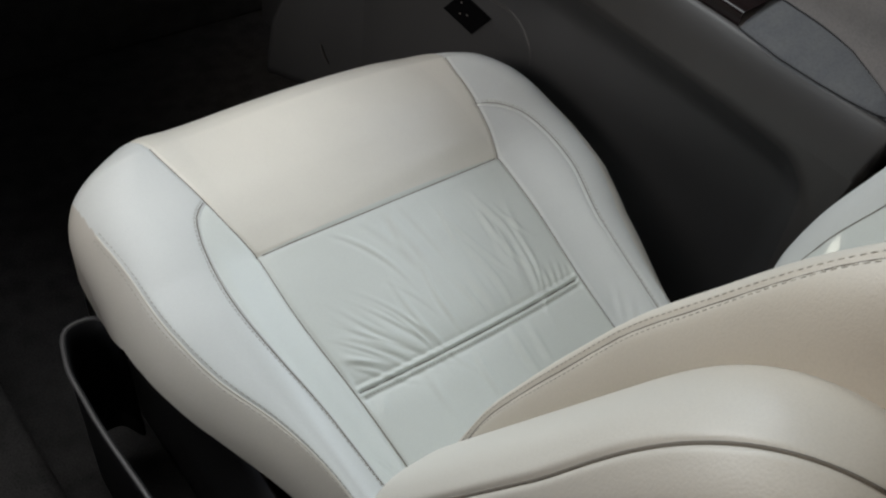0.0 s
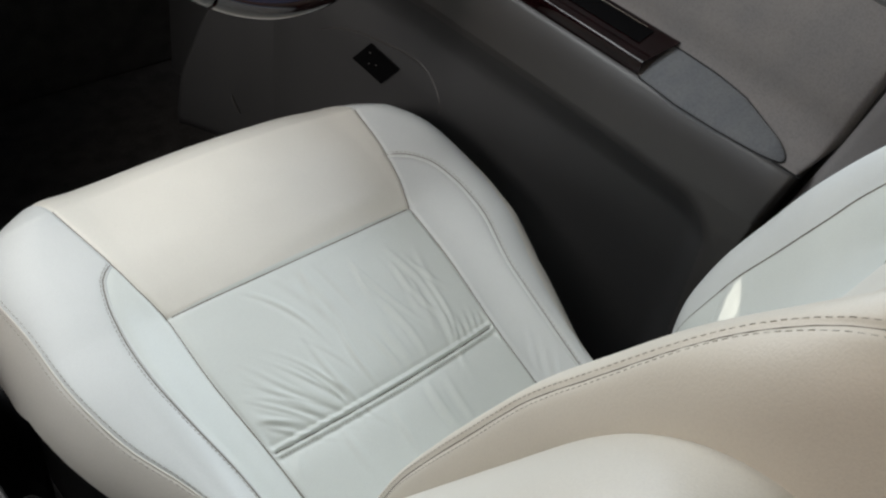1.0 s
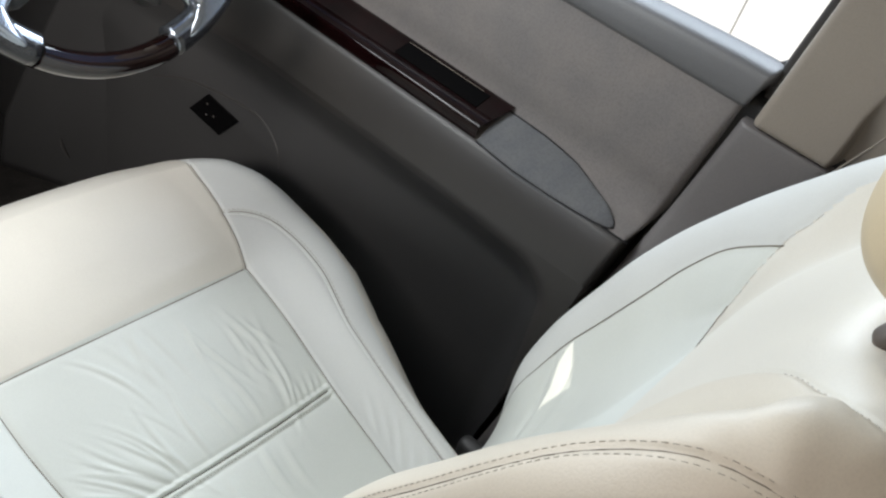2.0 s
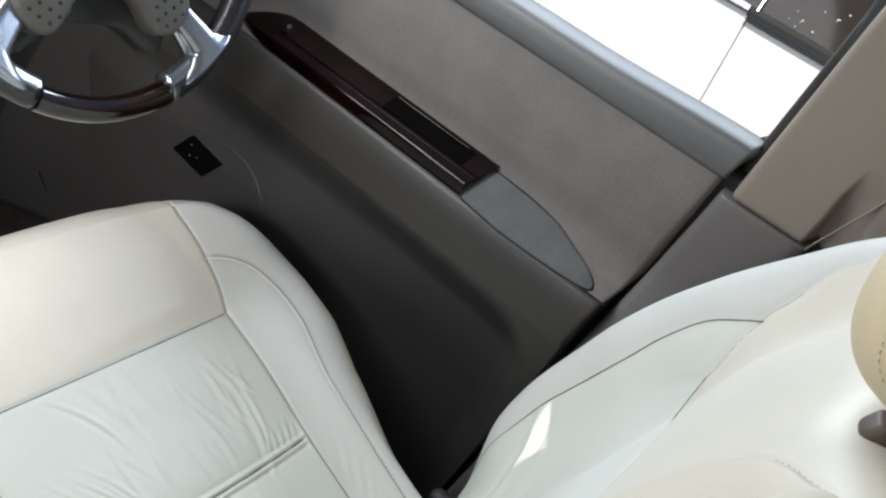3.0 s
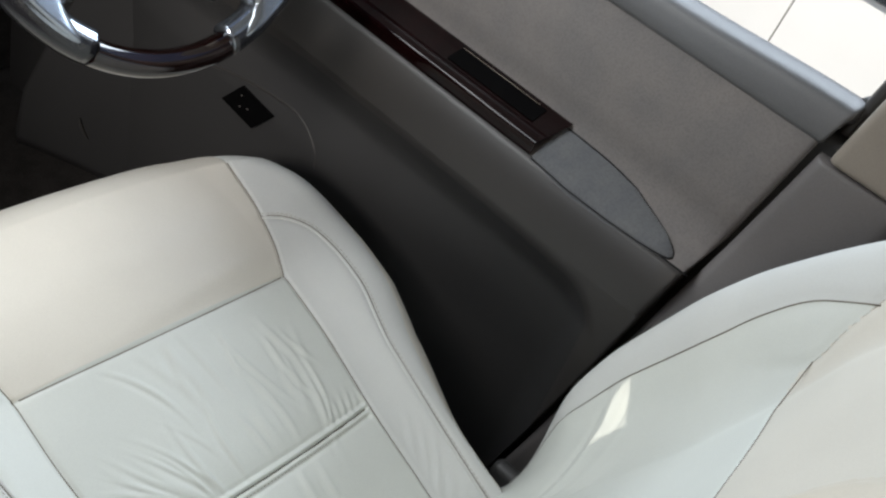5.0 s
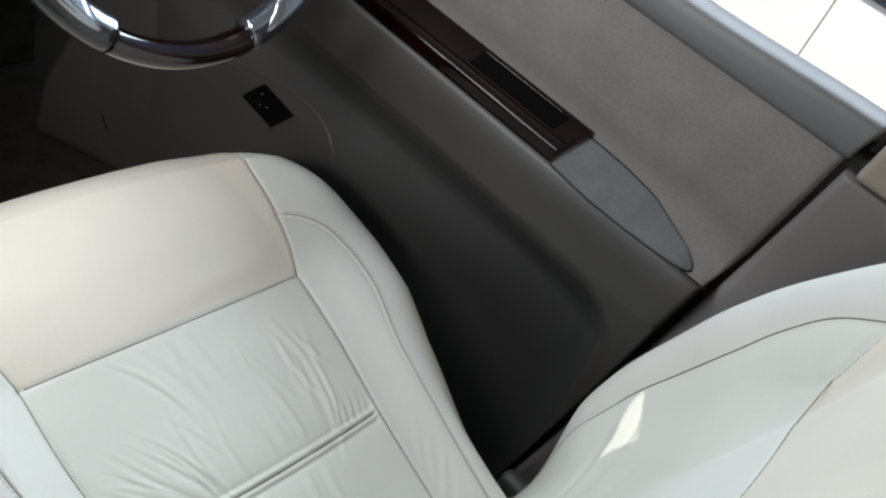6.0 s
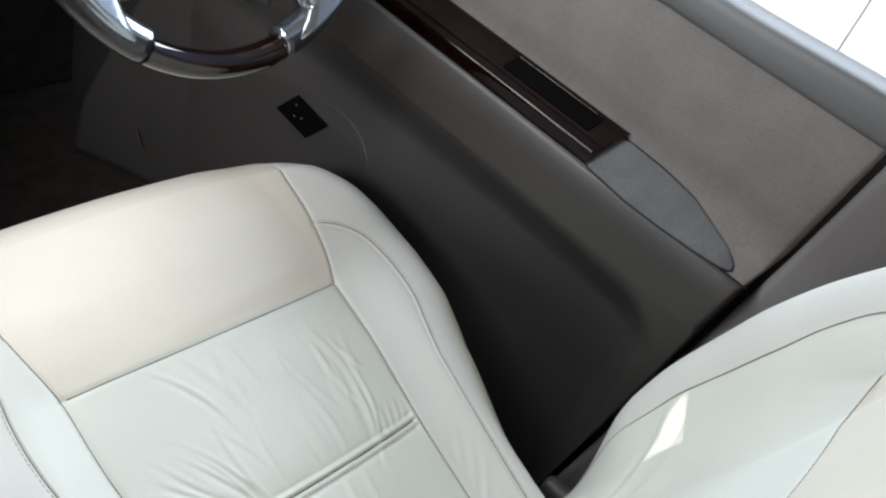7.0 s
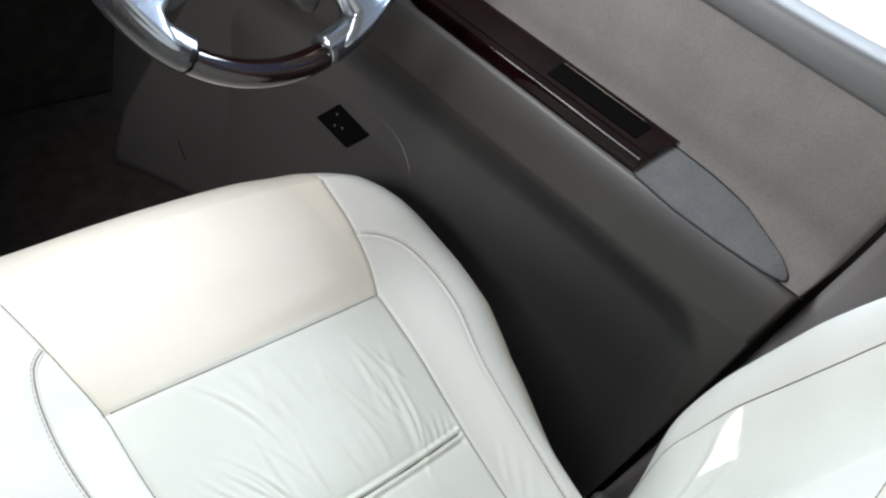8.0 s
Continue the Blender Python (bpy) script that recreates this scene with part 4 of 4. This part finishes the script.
for sx in (-1, 1):
    for i in range(4):
        for j in range(5):
            x, y = sx * (0.046 + 0.0095 * i + 0.001 * j), -0.046 - 0.0115 * j - 0.0055 * (i % 2)
            if abs(x) < 0.040 + 0.3 * max(0.0, -0.075 - y) or math.hypot(x, y) > 0.116:
                continue
            part("dimple", tube([WM @ Vector((x, y, 0.0145)), WM @ Vector((x, y, 0.0164))], 0.0019, 8), BLACK, pad)
part("steering_column", tube([WM @ Vector((0, 0, -0.02)), WM @ Vector((0, 0.06, -0.40))], 0.06, 20), BLACK, wheel, "dark steering column shroud")

# ---- dashboard, footwell, console, shell ----
floor = tagged(part("floor", box((-1.2, -1.2, -0.03), (0.52, 1.0, 0.0), 0), CARPET, None, smooth=False), "black carpeted car floor", "floor", kind="structure")
dash = thing("dashboard", (-0.3, 0.6, 0.0), "dark taupe dashboard over the footwell", "dashboard", kind="structure")
# unseen top; its near edge reaches back to block sun from the footwell
part("dash_pad", box(rel(dash, (-1.15, 0.315, 0.80)), rel(dash, (0.42, 0.88, 0.93)), 0.05, 6), BLACK, dash, "dark padded dashboard top")
part("lower_dash", box(rel(dash, (-1.15, 0.46, 0.58)), rel(dash, (0.42, 0.86, 0.79)), 0.04, 6), PLASTIC, dash, "taupe plastic lower dashboard")
part("firewall", box(rel(dash, (-1.2, 0.86, 0.0)), rel(dash, (0.50, 0.92, 0.85)), 0.01), CARPET, dash)
edge_z = [0.03, 0.05, 0.13, 0.22, 0.40, 0.60]
zk, vk = np.meshgrid(np.linspace(0.03, 0.60, 40), np.linspace(0, 1, 40), indexing="ij")
yk = 0.42 + (np.interp(zk, edge_z, [0.652, 0.654, 0.647, 0.620, 0.56, 0.50]) - 0.42) * np.minimum(vk / 0.93, 1)
xk = np.interp(yk, [0.40, 0.48, 0.56, 0.62, 0.655], [0.352, 0.328, 0.297, 0.266, 0.246]) + 0.05 * np.clip((vk - 0.93) / 0.07, 0, 1) ** 1.5
kick = sheet("kick_panel", np.stack([xk, yk, zk], -1) - np.array(dash.location), PLASTIC_LOW, dash, "dark plastic kick panel")
kick.modifiers.new("thick", "SOLIDIFY").thickness = 0.003
# highlight on the kick panel, drawn as a thin tube of lighter plastic
highlight_run = [(float(np.interp(y, [0.40, 0.48, 0.56, 0.62, 0.655], [0.352, 0.328, 0.297, 0.266, 0.246])) - 0.0035, y, z) for y, z in spline([(0.561, 0.126), (0.558, 0.114), (0.552, 0.103), (0.544, 0.094)], 18).tolist()]
part("lighter_edge", tube([rel(dash, p) for p in highlight_run], [0.0004 + 0.0022 * math.sin(math.pi * i / 17) for i in range(18)], 8), PLASTIC, dash, "lighter tube for a highlight on the kick panel")
console = thing("centre_console", (-0.45, 0.1, 0.0), "black centre console between the seats", "console", kind="structure")
part("console_body", box(rel(console, (-0.60, -0.30, 0.0)), rel(console, (-0.37, 0.75, 0.08)), 0.02, 4), CARPET, console)

shell = thing("car_shell", (0, -0.2, 1.35), "beige headliner and body shell", "car body", kind="structure")
rb = bmesh.new()
# second ring: unseen hole added to let a sun patch onto the backrest
rings = [[(-1.15, -1.15), (0.55, -1.15), (0.55, 0.19), (-1.15, 0.19)], [(-0.3110, -0.6026), (-0.3343, -0.6215), (-0.3542, -0.6349), (-0.3758, -0.6309), (-0.3901, -0.6305), (-0.3619, -0.6225), (-0.3359, -0.6090), (-0.3200, -0.6037)]]
edges = []
for ring in rings:
    vs = [rb.verts.new(rel(shell, (x, y, 1.37))) for x, y in ring]
    edges += [rb.edges.new((vs[i], vs[(i + 1) % len(vs)])) for i in range(len(vs))]
bmesh.ops.triangle_fill(rb, edges=edges, use_beauty=True)
roof = part("roof", rb, LINER, shell, "beige headliner with an added hole that shapes a sun patch", smooth=False)
mod = roof.modifiers.new("thick", "SOLIDIFY")
mod.thickness = 0.003
# unseen rail added to keep sky reflections off the wood trim
part("unseen_roof_rail", box(rel(shell, (0.42, -0.60, 1.24)), rel(shell, (0.56, 0.40, 1.38)), 0.02), LINER, shell)
# unseen passenger side, built high to dim the seat's inboard flank
part("passenger_door", box(rel(shell, (-1.22, -1.15, 0.0)), rel(shell, (-1.16, 0.90, 0.98)), 0.02), PLASTIC, shell)
part("passenger_roof_rail", box(rel(shell, (-1.24, -1.15, 1.29)), rel(shell, (-1.14, 0.20, 1.38)), 0.02), LINER, shell)
# two unseen blocks added to narrow the opening and cut side light
part("passenger_blocker", box(rel(shell, (-1.22, -0.46, 0.95)), rel(shell, (-1.16, -0.26, 1.32)), 0.02), LINER, shell)
part("passenger_rear_blocker", box(rel(shell, (-1.22, -1.15, 0.95)), rel(shell, (-1.16, -0.84, 1.32)), 0.02), LINER, shell)
part("rear_wall", box(rel(shell, (-1.15, -1.20, 0.0)), rel(shell, (0.55, -1.15, 1.38)), 0.01), LINER, shell)
part("rear_side", box(rel(shell, (0.47, -1.15, 0.0)), rel(shell, (0.52, -0.56, 0.72)), 0.01), PLASTIC, shell)

# ---- outside: ground and the white car alongside ----
ground = tagged(part("ground", box((-400, -400, -0.60), (400, 400, -0.35), 0), ASPHALT, None, smooth=False), "grey asphalt parking ground", "ground", kind="structure")
car = thing("white_car", (1.6, -0.022, -0.327), "white parked car with dark tinted rear glass and droplets", "car")


def car_skin(name, y0, y1, z0, z1, mat, label="", dx=0.0, n=8):
    rows = []
    for z in np.linspace(z0, z1, 14):
        x = 1.30 + dx - 0.03 * math.sin((z + 0.2) / 0.75 * math.pi) + 0.03 + 0.25 * max(0, z - 0.55)
        rows.append([(x - 1.6, y, z + 0.35) for y in np.linspace(y0, y1, n)])
    ob = sheet(name, np.array(rows), mat, car, label)
    mod = ob.modifiers.new("thick", "SOLIDIFY")
    mod.thickness, mod.offset = 0.02, 0
    ob.data.shade_flat()
    return ob


car_skin("front_door", 0.0018, 1.6, -0.15, 0.548, WHITE, "white front door")
car_skin("rear_door", -1.2, -0.0018, -0.15, 0.534, WHITE, "white rear door")
car_skin("gap", -0.008, 0.008, -0.15, 0.53, RUBBER, dx=0.02)
rear_glass = car_skin("rear_window", -1.2, -0.012, 0.556, 0.695, TINT, "dark tinted glass with water drops")
# pale band added for the bright area at the glass's top
car_skin("pale_band", -1.2, -0.012, 0.697, 0.95, LINER, "pale band added above the rear window", dx=-0.006)
car_skin("front_window", 0.03, 1.0, 0.556, 0.95, PALE_GLASS, "front glass with a pale reflection in its colour")
car_skin("window_sash", 0.0930, 0.0940, 0.556, 0.95, CHROME, dx=-0.012)
car_skin("window_pillar", -0.012, 0.03, 0.553, 0.95, PLASTIC, "dark window pillar", dx=0.004)
car_skin("pillar_strip", -0.0125, -0.0098, 0.556, 0.95, CHROME, "thin chrome pillar strip", dx=-0.010)
car_skin("belt_strip", -1.2, 0.0, 0.534, 0.541, CHROME, "chrome belt strip", dx=-0.010)
car_skin("belt_rubber", -1.2, 0.004, 0.541, 0.557, RUBBER, "black rubber belt strip", dx=-0.006)
car_skin("belt_strip", 0.004, 1.6, 0.548, 0.559, METAL, "pale front belt strip", dx=-0.010)
rng = random.Random(12)
for i in range(34):
    y, z = rng.uniform(-0.20, -0.03), rng.uniform(0.56, 0.69)
    r = rng.choice((0.0008, 0.0010, 0.0013, 0.0018))
    bm = bmesh.new()
    bmesh.ops.create_icosphere(bm, subdivisions=2, radius=r)
    x = 1.302 - 0.03 * math.sin((z + 0.2) / 0.75 * math.pi) + 0.03 + 0.25 * max(0, z - 0.55) - 0.0125
    bmesh.ops.transform(bm, matrix=Matrix.Translation((x - 1.6, y, z + 0.35)) @ Matrix.Diagonal((0.6, 1.0, 1.25, 1.0)), verts=bm.verts)
    part("water_drop", bm, DROP, rear_glass)
part("car_roof", box((-0.05, -1.2, 1.28), (1.2, 1.0, 1.36), 0.03), WHITE, car)
part("car_body", box((-0.02, -2.0, 0.2), (1.2, 2.4, 0.85), 0.05), WHITE, car)
